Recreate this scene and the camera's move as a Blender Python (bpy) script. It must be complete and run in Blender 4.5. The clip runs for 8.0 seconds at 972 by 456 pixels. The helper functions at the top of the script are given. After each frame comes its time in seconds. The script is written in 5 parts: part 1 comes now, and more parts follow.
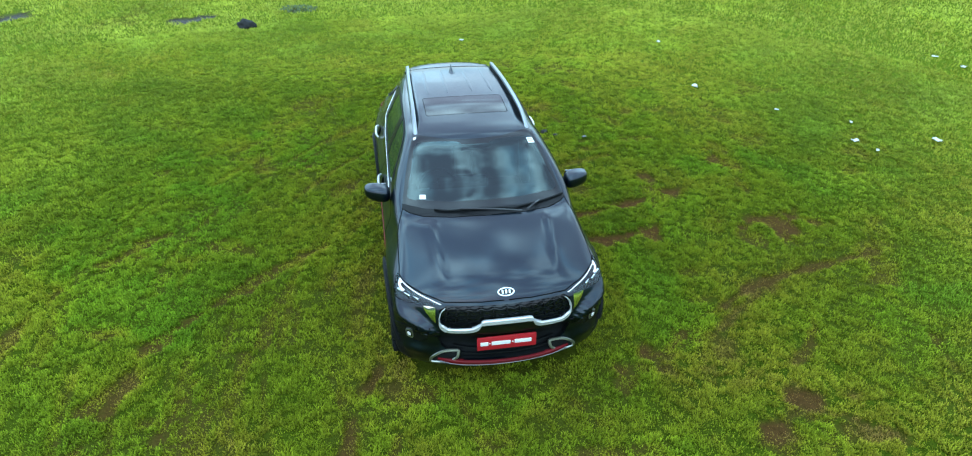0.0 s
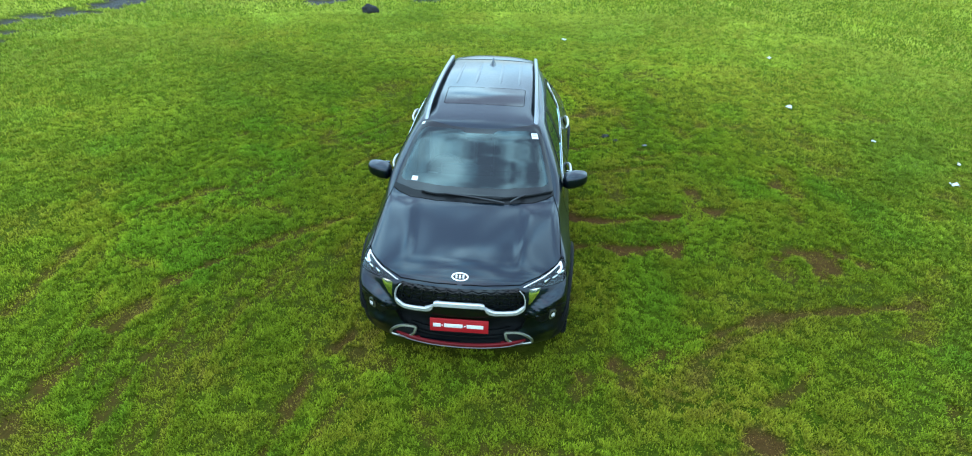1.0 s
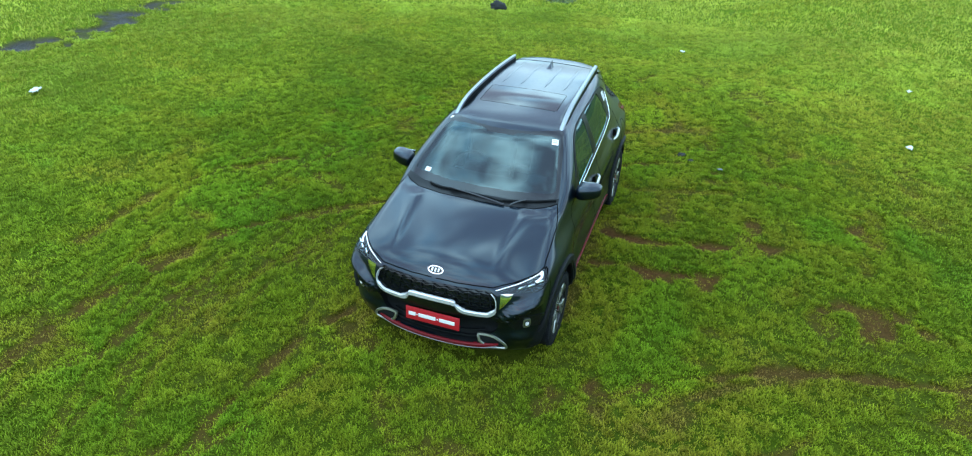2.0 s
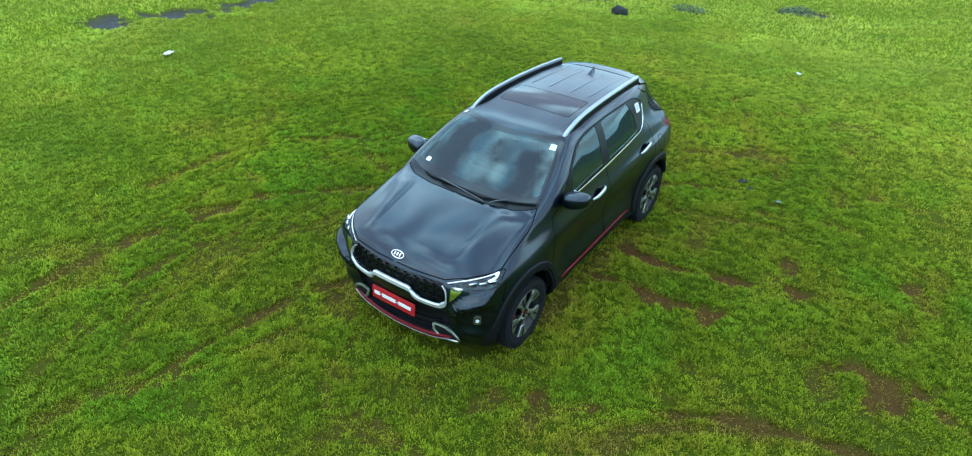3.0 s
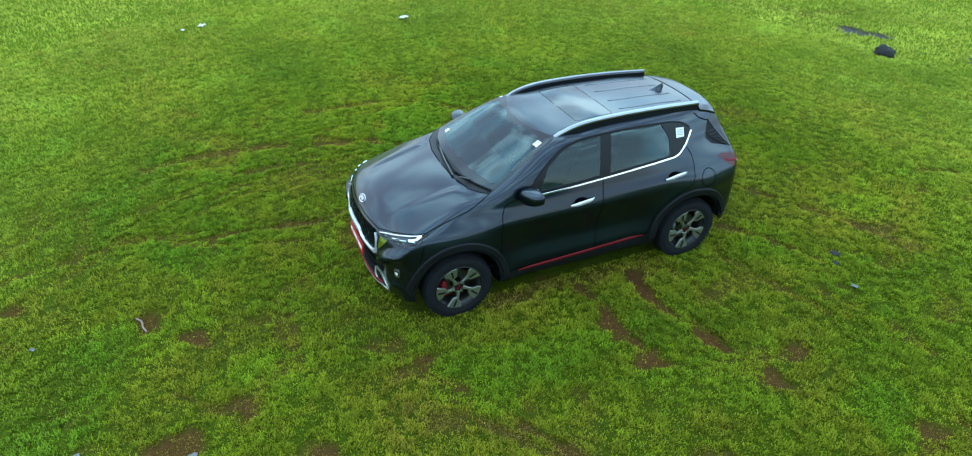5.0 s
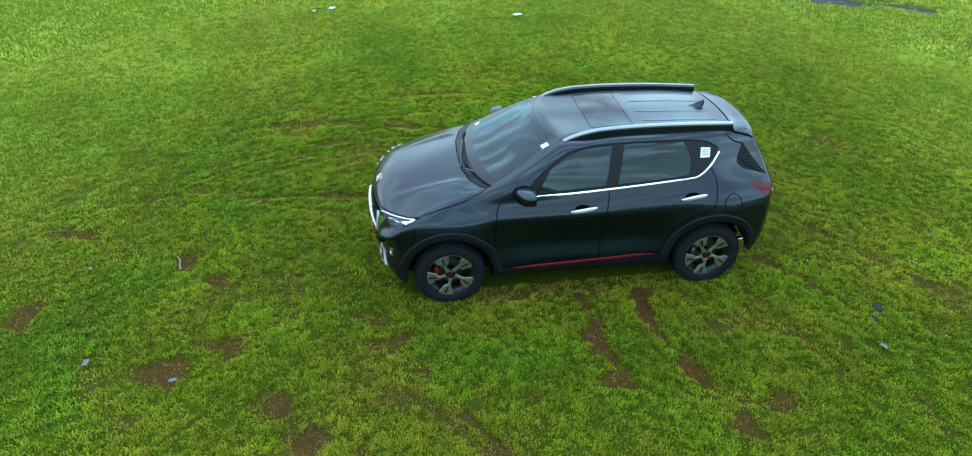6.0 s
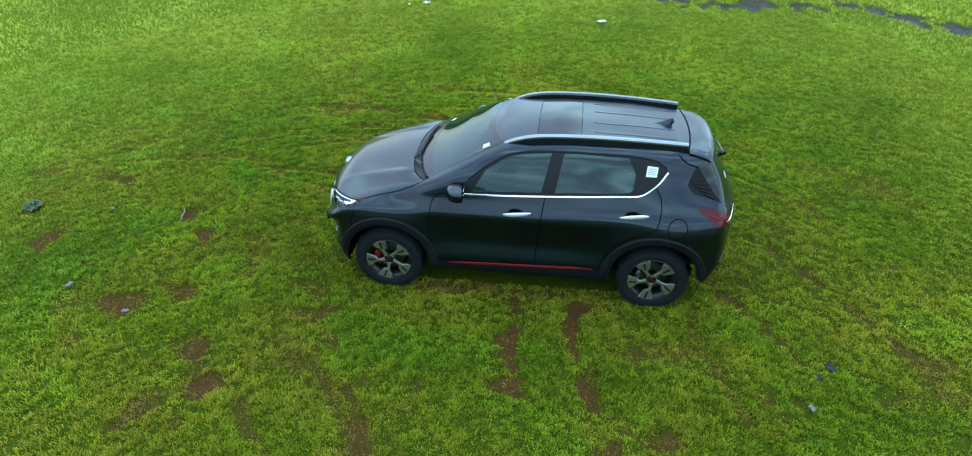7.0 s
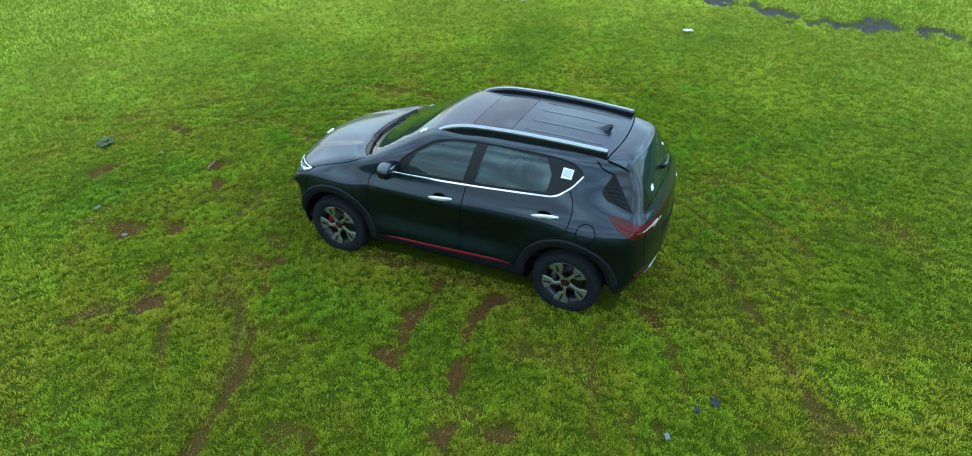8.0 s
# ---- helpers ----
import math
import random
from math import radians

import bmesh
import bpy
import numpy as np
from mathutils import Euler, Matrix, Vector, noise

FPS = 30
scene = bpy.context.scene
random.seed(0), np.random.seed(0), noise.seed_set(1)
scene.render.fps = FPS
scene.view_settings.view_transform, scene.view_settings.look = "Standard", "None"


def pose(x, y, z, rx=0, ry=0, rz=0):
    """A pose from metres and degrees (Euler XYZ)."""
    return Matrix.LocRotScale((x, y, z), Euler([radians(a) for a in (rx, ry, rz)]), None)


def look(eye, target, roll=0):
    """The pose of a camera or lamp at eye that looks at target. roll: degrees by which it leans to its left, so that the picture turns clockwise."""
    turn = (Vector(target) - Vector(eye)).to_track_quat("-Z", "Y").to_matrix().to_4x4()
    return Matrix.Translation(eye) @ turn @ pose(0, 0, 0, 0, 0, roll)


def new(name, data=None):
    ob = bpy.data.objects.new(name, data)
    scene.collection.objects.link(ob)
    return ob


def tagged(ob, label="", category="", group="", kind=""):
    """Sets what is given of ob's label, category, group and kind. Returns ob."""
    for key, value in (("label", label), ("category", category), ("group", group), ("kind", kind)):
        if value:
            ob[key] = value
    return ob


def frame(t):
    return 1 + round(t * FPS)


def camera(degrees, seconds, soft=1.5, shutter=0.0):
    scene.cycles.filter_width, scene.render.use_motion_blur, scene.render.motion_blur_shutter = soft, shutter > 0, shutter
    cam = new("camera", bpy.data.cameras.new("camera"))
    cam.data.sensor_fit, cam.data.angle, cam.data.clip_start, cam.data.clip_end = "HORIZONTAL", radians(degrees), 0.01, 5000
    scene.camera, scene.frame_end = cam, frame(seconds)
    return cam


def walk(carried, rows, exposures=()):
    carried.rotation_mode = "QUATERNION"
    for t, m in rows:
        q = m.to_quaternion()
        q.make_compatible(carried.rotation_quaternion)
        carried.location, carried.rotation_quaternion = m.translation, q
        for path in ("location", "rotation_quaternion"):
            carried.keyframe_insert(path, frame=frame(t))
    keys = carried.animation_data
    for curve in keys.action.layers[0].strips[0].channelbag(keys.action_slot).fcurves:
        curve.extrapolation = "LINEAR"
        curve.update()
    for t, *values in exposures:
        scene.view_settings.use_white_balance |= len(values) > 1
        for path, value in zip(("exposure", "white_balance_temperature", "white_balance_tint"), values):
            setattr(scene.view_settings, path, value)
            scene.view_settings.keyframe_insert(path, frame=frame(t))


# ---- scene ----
cam = camera(71.5, 8.0, soft=1.1)
PATH = [
    (0, (-0.873, -5.775, 4.143), (-0.574, -4.13, 3.046), 0.9),
    (0.5, (-0.176, -5.951, 4.142), (-0.085, -4.283, 3.043), 0.9),
    (1, (0.521, -5.995, 4.139), (0.39, -4.33, 3.039), 0.9),
    (1.5, (1.186, -5.897, 4.138), (0.832, -4.265, 3.037), 0.9),
    (2, (1.809, -5.699, 4.133), (1.239, -4.131, 3.03), 0.8),
    (3.5, (3.84, -4.598, 4.147), (2.703, -3.379, 3.042), 0.5),
    (4, (4.485, -4.058, 4.143), (3.199, -2.995, 3.039), 0.4),
    (4.5, (5.004, -3.507, 4.152), (3.581, -2.637, 3.048), 0.4),
    (5, (5.381, -2.915, 4.154), (3.846, -2.26, 3.052), 0.3),
    (6.5, (5.983, -0.711, 4.175), (4.313, -0.707, 3.075), 0.1),
    (7, (6.004, 0.405, 4.17), (4.345, 0.178, 3.075), -0.1),
    (7.5, (5.886, 1.584, 4.165), (4.276, 1.119, 3.072), -0.3),
    (8, (5.668, 2.648, 4.164), (4.142, 1.952, 3.075), -0.7),
]
walk(cam, [(t, look(eye, target, roll)) for t, eye, target, roll in PATH], exposures=[(0, 1.70), (2, 1.70), (5, 1.62), (8, 1.58)])

# ---- light: an overcast, brightly clouded sky ----
world = bpy.data.worlds.new("sky")
scene.world = world
world.use_nodes = True
wn, wl = world.node_tree.nodes, world.node_tree.links
wn.clear()
sky = wn.new("ShaderNodeTexSky")
sky.sky_type, sky.sun_disc, sky.sun_elevation, sky.sun_rotation = "NISHITA", False, radians(52), radians(200)
sky.air_density, sky.dust_density = 1.2, 0.6
where = wn.new("ShaderNodeTexCoord")
flat = wn.new("ShaderNodeMapping")
flat.inputs["Scale"].default_value = (1.0, 1.0, 2.2)
cloud = wn.new("ShaderNodeTexNoise")
cloud.inputs["Scale"].default_value, cloud.inputs["Detail"].default_value, cloud.inputs["Roughness"].default_value = 3.3, 9, 0.55
amount = wn.new("ShaderNodeValToRGB")
amount.color_ramp.elements[0].position, amount.color_ramp.elements[0].color = 0.44, (0, 0, 0, 1)
amount.color_ramp.elements[1].position, amount.color_ramp.elements[1].color = 0.58, (1, 1, 1, 1)
shade = wn.new("ShaderNodeTexNoise")
shade.inputs["Scale"].default_value, shade.inputs["Detail"].default_value = 5.5, 8
tone = wn.new("ShaderNodeValToRGB")
tone.color_ramp.elements[0].position, tone.color_ramp.elements[0].color = 0.34, (1.8, 4.9, 8.0, 1)
tone.color_ramp.elements[1].position, tone.color_ramp.elements[1].color = 0.63, (8.2, 13.35, 16.1, 1)
mix = wn.new("ShaderNodeMix")
mix.data_type = "RGBA"
# the cloud cover is thinner, and so brighter, towards the hidden sun
toward, glow_of, veil = wn.new("ShaderNodeVectorMath"), wn.new("ShaderNodeMapRange"), wn.new("ShaderNodeMix")
toward.operation = "DOT_PRODUCT"
toward.inputs[1].default_value = (-0.10, 0.86, 0.50)
glow_of.inputs["From Min"].default_value, glow_of.inputs["From Max"].default_value = 0.25, 1.0
glow_of.inputs["To Min"].default_value, glow_of.inputs["To Max"].default_value = 0.84, 1.18
# an overcast sky is darkest at the horizon and brightest overhead
axes, height, steep = wn.new("ShaderNodeSeparateXYZ"), wn.new("ShaderNodeMapRange"), wn.new("ShaderNodeMath")
height.inputs["To Min"].default_value, height.inputs["To Max"].default_value = 0.58, 1.26
steep.operation = "MULTIPLY"
veil.data_type, veil.blend_type = "RGBA", "MULTIPLY"
veil.inputs["Factor"].default_value = 1
back = wn.new("ShaderNodeBackground")
back.inputs["Strength"].default_value = 0.14
wout = wn.new("ShaderNodeOutputWorld")
for a, b in ((where.outputs["Generated"], flat.inputs["Vector"]), (flat.outputs[0], cloud.inputs["Vector"]), (flat.outputs[0], shade.inputs["Vector"]),
             (cloud.outputs["Fac"], amount.inputs["Fac"]), (shade.outputs["Fac"], tone.inputs["Fac"]), (amount.outputs["Color"], mix.inputs["Factor"]),
             (sky.outputs["Color"], mix.inputs["A"]), (tone.outputs["Color"], mix.inputs["B"]), (where.outputs["Generated"], toward.inputs[0]),
             (toward.outputs["Value"], glow_of.inputs["Value"]), (mix.outputs["Result"], veil.inputs["A"]), (where.outputs["Generated"], axes.inputs[0]), (axes.outputs["Z"], height.inputs["Value"]),
             (height.outputs[0], steep.inputs[0]), (glow_of.outputs[0], steep.inputs[1]), (steep.outputs[0], veil.inputs["B"]), (veil.outputs["Result"], back.inputs["Color"]),
             (back.outputs[0], wout.inputs["Surface"])):
    wl.new(a, b)
sun = new("sun", bpy.data.lights.new("sun", "SUN"))
sun.data.energy, sun.data.angle, sun.data.color = 0.5, radians(170), (1.0, 0.97, 0.92)
sun.matrix_world = look((0.6, -1.5, 14), (0, 0, 0))


# ---- the car's shape: four smooth sheets (side, top, nose, tail) rounded into one another ----
def curve(keys):
    """A smooth monotone curve through a few (place, value) keys."""
    k = np.array(keys, float)
    xs, ys = k[:, 0], k[:, 1]
    h = np.diff(xs)
    d = np.diff(ys) / h
    m = np.zeros(len(xs))
    m[0], m[-1] = d[0], d[-1]
    for i in range(1, len(xs) - 1):
        if d[i - 1] * d[i] > 0:
            w1, w2 = 2 * h[i] + h[i - 1], h[i] + 2 * h[i - 1]
            m[i] = (w1 + w2) / (w1 / d[i - 1] + w2 / d[i])

    def f(x):
        x = np.clip(np.asarray(x, float), xs[0], xs[-1])
        i = np.clip(np.searchsorted(xs, x) - 1, 0, len(xs) - 2)
        t = (x - xs[i]) / h[i]
        return ((1 + 2 * t) * (1 - t) ** 2 * ys[i] + t * (1 - t) ** 2 * h[i] * m[i]
                + t * t * (3 - 2 * t) * ys[i + 1] + t * t * (t - 1) * h[i] * m[i + 1])
    return f


def soft_step(a, b, x):
    t = np.clip((np.asarray(x, float) - a) / (b - a), 0, 1)
    return t * t * (3 - 2 * t)


def bell(x, centre, width):
    return np.exp(-((np.asarray(x, float) - centre) / width) ** 2)


AXLE_F, AXLE_R, ARCH, TYRE = -1.25, 1.25, 0.412, 0.332
NOSE_AXIS, TAIL_AXIS, AXIS_Z = -1.5, 1.45, 0.62

side_z = curve([(0.2, 0.83), (0.3, 0.858), (0.42, 0.866), (0.50, 0.862), (0.57, 0.862), (0.63, 0.864), (0.70, 0.867), (0.78, 0.868), (0.86, 0.868), (0.90, 0.862), (0.94, 0.847), (0.99, 0.825), (1.04, 0.805), (1.08, 0.791),
                (1.2, 0.745), (1.35, 0.672), (1.47, 0.61), (1.6, 0.54)])
side_y = curve([(-2.0, 0.93), (-1.6, 0.975), (-1.2, 0.995), (-0.4, 1.0), (0.6, 1.0), (1.2, 0.99), (1.6, 0.955), (2.0, 0.90)])
green_y = curve([(-1.0, 0.03), (-0.5, 0.02), (0.0, 0.0), (0.6, -0.005), (1.2, -0.045), (1.8, -0.13)])
top_y = curve([(-2.0, 0.87), (-1.93, 0.905), (-1.85, 0.955), (-1.7, 1.02), (-1.4, 1.095), (-1.15, 1.14), (-1.03, 1.156), (-0.95, 1.185), (-0.6, 1.352),
               (-0.35, 1.464), (-0.22, 1.504), (0.0, 1.53), (0.4, 1.553), (0.9, 1.545), (1.3, 1.52), (1.55, 1.49), (1.9, 1.44)])
nose_z = curve([(0.16, -1.84), (0.26, -1.905), (0.36, -1.93), (0.5, -1.94), (0.62, -1.95), (0.72, -1.965), (0.82, -1.945), (0.9, -1.90), (1.0, -1.80)])
tail_z = curve([(0.2, 1.80), (0.34, 1.91), (0.5, 1.972), (0.7, 1.982), (0.85, 1.972), (0.98, 1.965), (1.08, 1.912), (1.25, 1.822), (1.42, 1.715), (1.55, 1.63)])


def side_x(y, z):
    w = side_z(z) * side_y(y) + green_y(y) * soft_step(1.0, 1.3, z)
    flare = (bell(np.hypot(y - AXLE_F, z - TYRE), 0.44, 0.12) + bell(np.hypot(y - AXLE_R, z - TYRE), 0.44, 0.12)) * (z < 1.0)
    shoulder = 0.012 * bell(z, 0.95, 0.05) * soft_step(-0.2, 1.2, y)
    # the doors are hollowed below the shoulder and swell out again above the sill
    hollow = 0.034 * soft_step(0.43, 0.62, z) * soft_step(0.90, 0.66, z) * soft_step(-0.98, -0.55, y) * soft_step(1.02, 0.45, y)
    # the front wing leans in towards the hood
    wing = 0.026 * soft_step(0.80, 1.0, z) * soft_step(-0.72, -1.05, y)
    tuck = 1 - 0.035 * soft_step(0.45, 0.2, z) * soft_step(-1.5, -1.8, y)
    haunch = 0.028 * bell(z, 0.83, 0.11) * bell(y, 1.52, 0.36)
    return (w + 0.02 * flare + shoulder + haunch - hollow - wing) * tuck


def top_z(x, y):
    back = y - 0.13 * x * x
    z = top_y(back)
    hood = 1 - soft_step(-1.15, -0.95, back)
    crown = 0.022 + 0.05 * (1 - soft_step(-1.75, -1.0, back))
    # two raised creases on the hood, steep inside and shallow outside
    off = np.abs(x) - (0.455 + 0.05 * soft_step(-1.9, -1.0, y))
    ridge = 0.014 * soft_step(-1.04, -1.22, back) * np.where(off < 0, bell(off, 0, 0.050), bell(off, 0, 0.125)) * hood * soft_step(-1.86, -1.45, y)
    roof = soft_step(-0.15, 0.1, y)
    return z - crown * x * x / 0.36 * 0.9 + ridge - 0.02 * roof * soft_step(0.44, 0.52, np.abs(x))


def nose_y(x, z):
    low = bell(z, 0.47, 0.09) * soft_step(0.62, 0.45, np.abs(x))
    x = np.abs(x)
    rise = z - (0.615 + 0.72 * (x - 0.566) - 0.35 * np.maximum(0, x - 0.68))
    ledge = soft_step(-0.035, 0.0, rise) * (1 - soft_step(0.0, 0.115, rise)) * soft_step(0.46, 0.60, x)
    pod = bell(x, 0.70, 0.10) * bell(z, 0.405, 0.055)
    return nose_z(z) + (0.26 - 0.09 * soft_step(0.46, 0.28, z)) * x * x + (0.10 + 0.16 * soft_step(0.5, 0.22, z)) * x ** 4 + 0.035 * low - 0.072 * ledge - 0.034 * pod


def tail_y(x, z):
    return tail_z(z) - 0.17 * x * x - 0.10 * np.abs(x) ** 4


def anchor(p):
    a = np.zeros_like(p)
    a[:, 1] = np.clip(p[:, 1], NOSE_AXIS, TAIL_AXIS)
    a[:, 2] = AXIS_Z
    return a


def onto_body(p, out=0.0):
    """Points moved along their rays from the car's axis onto its skin (x is mirrored)."""
    p = np.array(p, float)
    a = anchor(p)
    d = p - a
    r0 = np.linalg.norm(d, axis=1) + 1e-9
    d = d / r0[:, None]
    dx, dy, dz = np.abs(d[:, 0]) + 1e-6, d[:, 1], d[:, 2]
    r = np.full(len(p), 0.6)
    for _ in range(24):
        q = a + d * r[:, None]
        x, y, z = np.abs(q[:, 0]), q[:, 1], q[:, 2]
        s = (np.maximum(side_x(y, z), 0.05) / dx) ** -18
        up = np.where(dz > 1e-4, ((np.maximum(top_z(np.minimum(x, 0.9), y), AXIS_Z + 0.05) - AXIS_Z) / np.maximum(dz, 1e-4)) ** -18, 0)
        dn = np.where(dz < -1e-4, ((0.38 + 0.05 * soft_step(0.85, 1.35, np.abs(y))) / np.maximum(-dz, 1e-4)) ** -18, 0)
        fr = np.where(dy < -1e-4, (np.maximum(a[:, 1] - nose_y(x, z), 0.05) / np.maximum(-dy, 1e-4)) ** -18, 0)
        re = np.where(dy > 1e-4, (np.maximum(tail_y(x, z) - a[:, 1], 0.05) / np.maximum(dy, 1e-4)) ** -18, 0)
        r = 0.4 * r + 0.6 * (s + up + dn + fr + re) ** (-1 / 18)
    return a + d * (r + out)[:, None]


def body_normals(p):
    """The skin's outward directions at points on it."""
    p = np.array(p, float)
    a = anchor(p)
    d = p - a
    d /= np.linalg.norm(d, axis=1)[:, None] + 1e-9
    up = np.tile([0.0, 1.0, 0.0], (len(p), 1))
    up[np.abs(d[:, 1]) > 0.9] = (0, 0, 1)
    u = np.cross(d, up)
    u /= np.linalg.norm(u, axis=1)[:, None]
    v = np.cross(d, u)
    e = 0.006
    n = np.cross(onto_body(p + u * e) - onto_body(p - u * e), onto_body(p + v * e) - onto_body(p - v * e))
    n /= np.linalg.norm(n, axis=1)[:, None] + 1e-12
    n[np.sum(n * d, axis=1) < 0] *= -1
    return n



# ---- materials ----
def material(name, rgb, rough=0.5, metal=0.0, coat=0.0, vary=0.0, scale=8.0, bump=0.0, bump_scale=200.0, emit=0.0, spec=0.5):
    """A surface with two scales of stain in its colour and gloss, and a fine relief."""
    m = bpy.data.materials.new(name)
    m.use_nodes = True
    n, l = m.node_tree.nodes, m.node_tree.links
    b = n["Principled BSDF"]
    b.inputs["Base Color"].default_value = (*rgb, 1)
    b.inputs["Roughness"].default_value, b.inputs["Metallic"].default_value = rough, metal
    b.inputs["Coat Weight"].default_value, b.inputs["Coat Roughness"].default_value = coat, 0.06
    b.inputs["Specular IOR Level"].default_value = spec
    c = n.new("ShaderNodeTexCoord")
    if vary:
        big, fine = n.new("ShaderNodeTexNoise"), n.new("ShaderNodeTexNoise")
        big.inputs["Scale"].default_value, big.inputs["Detail"].default_value = scale, 5
        fine.inputs["Scale"].default_value, fine.inputs["Detail"].default_value = scale * 14, 4
        add = n.new("ShaderNodeMath")
        add.operation = "MULTIPLY_ADD"
        add.inputs[1].default_value = 0.6
        ramp = n.new("ShaderNodeMapRange")
        ramp.inputs["From Min"].default_value, ramp.inputs["From Max"].default_value = 0.45, 1.15
        ramp.inputs["To Min"].default_value, ramp.inputs["To Max"].default_value = 1 - vary, 1 + vary
        tint = n.new("ShaderNodeMix")
        tint.data_type, tint.blend_type = "RGBA", "MULTIPLY"
        tint.inputs["Factor"].default_value = 1
        tint.inputs["A"].default_value = (*rgb, 1)
        gloss = n.new("ShaderNodeMath")
        gloss.operation = "MULTIPLY"
        gloss.inputs[1].default_value = rough
        for a, z in ((c.outputs["Object"], big.inputs["Vector"]), (c.outputs["Object"], fine.inputs["Vector"]), (fine.outputs["Fac"], add.inputs[0]),
                     (big.outputs["Fac"], add.inputs[2]), (add.outputs[0], ramp.inputs["Value"]), (ramp.outputs[0], tint.inputs["B"]),
                     (tint.outputs["Result"], b.inputs["Base Color"]), (ramp.outputs[0], gloss.inputs[0]), (gloss.outputs[0], b.inputs["Roughness"])):
            l.new(a, z)
    if bump:
        grain, relief = n.new("ShaderNodeTexNoise"), n.new("ShaderNodeBump")
        grain.inputs["Scale"].default_value, grain.inputs["Detail"].default_value = bump_scale, 3
        relief.inputs["Strength"].default_value, relief.inputs["Distance"].default_value = bump, 0.002
        l.new(c.outputs["Object"], grain.inputs["Vector"])
        l.new(grain.outputs["Fac"], relief.inputs["Height"])
        l.new(relief.outputs[0], b.inputs["Normal"])
    if emit:
        b.inputs["Emission Color"].default_value, b.inputs["Emission Strength"].default_value = (*rgb, 1), emit
    return m


def window_glass(name, tint, ior=1.6, haze=0.0, glare_mix=0.0):
    """A thin pane: it lets light straight through and mirrors by Fresnel's law."""
    m = bpy.data.materials.new(name)
    m.use_nodes = True
    n, l = m.node_tree.nodes, m.node_tree.links
    n.clear()
    out, mix, clear, gloss, edge = (n.new("ShaderNode" + k) for k in ("OutputMaterial", "MixShader", "BsdfTransparent", "BsdfGlossy", "Fresnel"))
    clear.inputs["Color"].default_value = (*tint, 1)
    gloss.inputs["Roughness"].default_value = haze
    gloss.inputs["Color"].default_value = (0.80, 0.98, 1.0, 1)
    edge.inputs["IOR"].default_value = ior
    l.new(edge.outputs[0], mix.inputs["Fac"])
    l.new(clear.outputs[0], mix.inputs[1])
    l.new(gloss.outputs[0], mix.inputs[2])
    if glare_mix:
        # a pale teal haze mixed in to brighten the pane, standing in for reflected light
        glare, over, spots, amount_of = (n.new("ShaderNode" + k) for k in ("BsdfDiffuse", "MixShader", "TexNoise", "MapRange"))
        glare.inputs["Color"].default_value = (0.26, 0.44, 0.40, 1)
        spots.inputs["Scale"].default_value, spots.inputs["Detail"].default_value = 3.0, 6
        amount_of.inputs["To Min"].default_value, amount_of.inputs["To Max"].default_value = glare_mix * 0.6, glare_mix * 1.4
        l.new(spots.outputs["Fac"], amount_of.inputs["Value"])
        l.new(amount_of.outputs[0], over.inputs["Fac"])
        l.new(clear.outputs[0], over.inputs[1])
        l.new(glare.outputs[0], over.inputs[2])
        l.new(over.outputs[0], mix.inputs[1])
    l.new(mix.outputs[0], out.inputs["Surface"])
    return m


PAINT = material("grey_paint", (0.0030, 0.0103, 0.0188), 0.46, 0.95, 0.76, vary=0.10, scale=2.5)
PAINT.node_tree.nodes["Principled BSDF"].inputs["Coat Roughness"].default_value = 0.13
CLADDING = material("black_plastic", (0.0045, 0.0055, 0.006), 0.55, spec=0.13, vary=0.25, scale=6, bump=0.25, bump_scale=400)
GLOSS_BLACK = material("gloss_black", (0.003, 0.004, 0.005), 0.17, coat=0.1, spec=0.35, vary=0.1)
ROOF_GLASS = material("sunroof_glass", (0.003, 0.004, 0.005), 0.08, spec=0.5, vary=0.1)
# near-black drawn as the shade inside seams and handle hollows
SHADE_GAP = material("gap_shade", (0.0012, 0.0012, 0.0013), 0.95, spec=0.02, vary=0.1)
SATIN_BLACK = material("satin_black", (0.006, 0.0065, 0.007), 0.34, spec=0.16, vary=0.1)
CHROME = material("chrome", (0.72, 0.74, 0.76), 0.09, 1.0, vary=0.05)
SATIN = material("satin_silver", (0.27, 0.285, 0.30), 0.34, 1.0, vary=0.06)
SKID = material("silver_paint", (0.36, 0.38, 0.39), 0.4, 0.6, vary=0.12)
RED = material("red_paint", (0.115, 0.003, 0.006), 0.45, spec=0.2, vary=0.12)
PLATE_RED = material("red_plate", (0.33, 0.007, 0.014), 0.4, vary=0.08)
WHITE = material("white_paint", (0.62, 0.62, 0.60), 0.5, vary=0.06)
GREY_PRINT = material("grey_print", (0.30, 0.31, 0.32), 0.6, vary=0.1)
RUBBER = material("tyre_rubber", (0.0075, 0.0085, 0.0095), 0.8, spec=0.10, vary=0.35, scale=9, bump=0.4, bump_scale=150)
BRIGHT = material("bright_silver", (0.60, 0.61, 0.62), 0.34, 0.55, vary=0.05)
ALLOY = material("machined_alloy", (0.37, 0.39, 0.35), 0.42, 1.0, vary=0.08)
ALLOY_DARK = material("dark_alloy", (0.012, 0.0125, 0.013), 0.4, 0.5, vary=0.15)
STEEL = material("brake_steel", (0.09, 0.09, 0.093), 0.35, 1.0, vary=0.2)
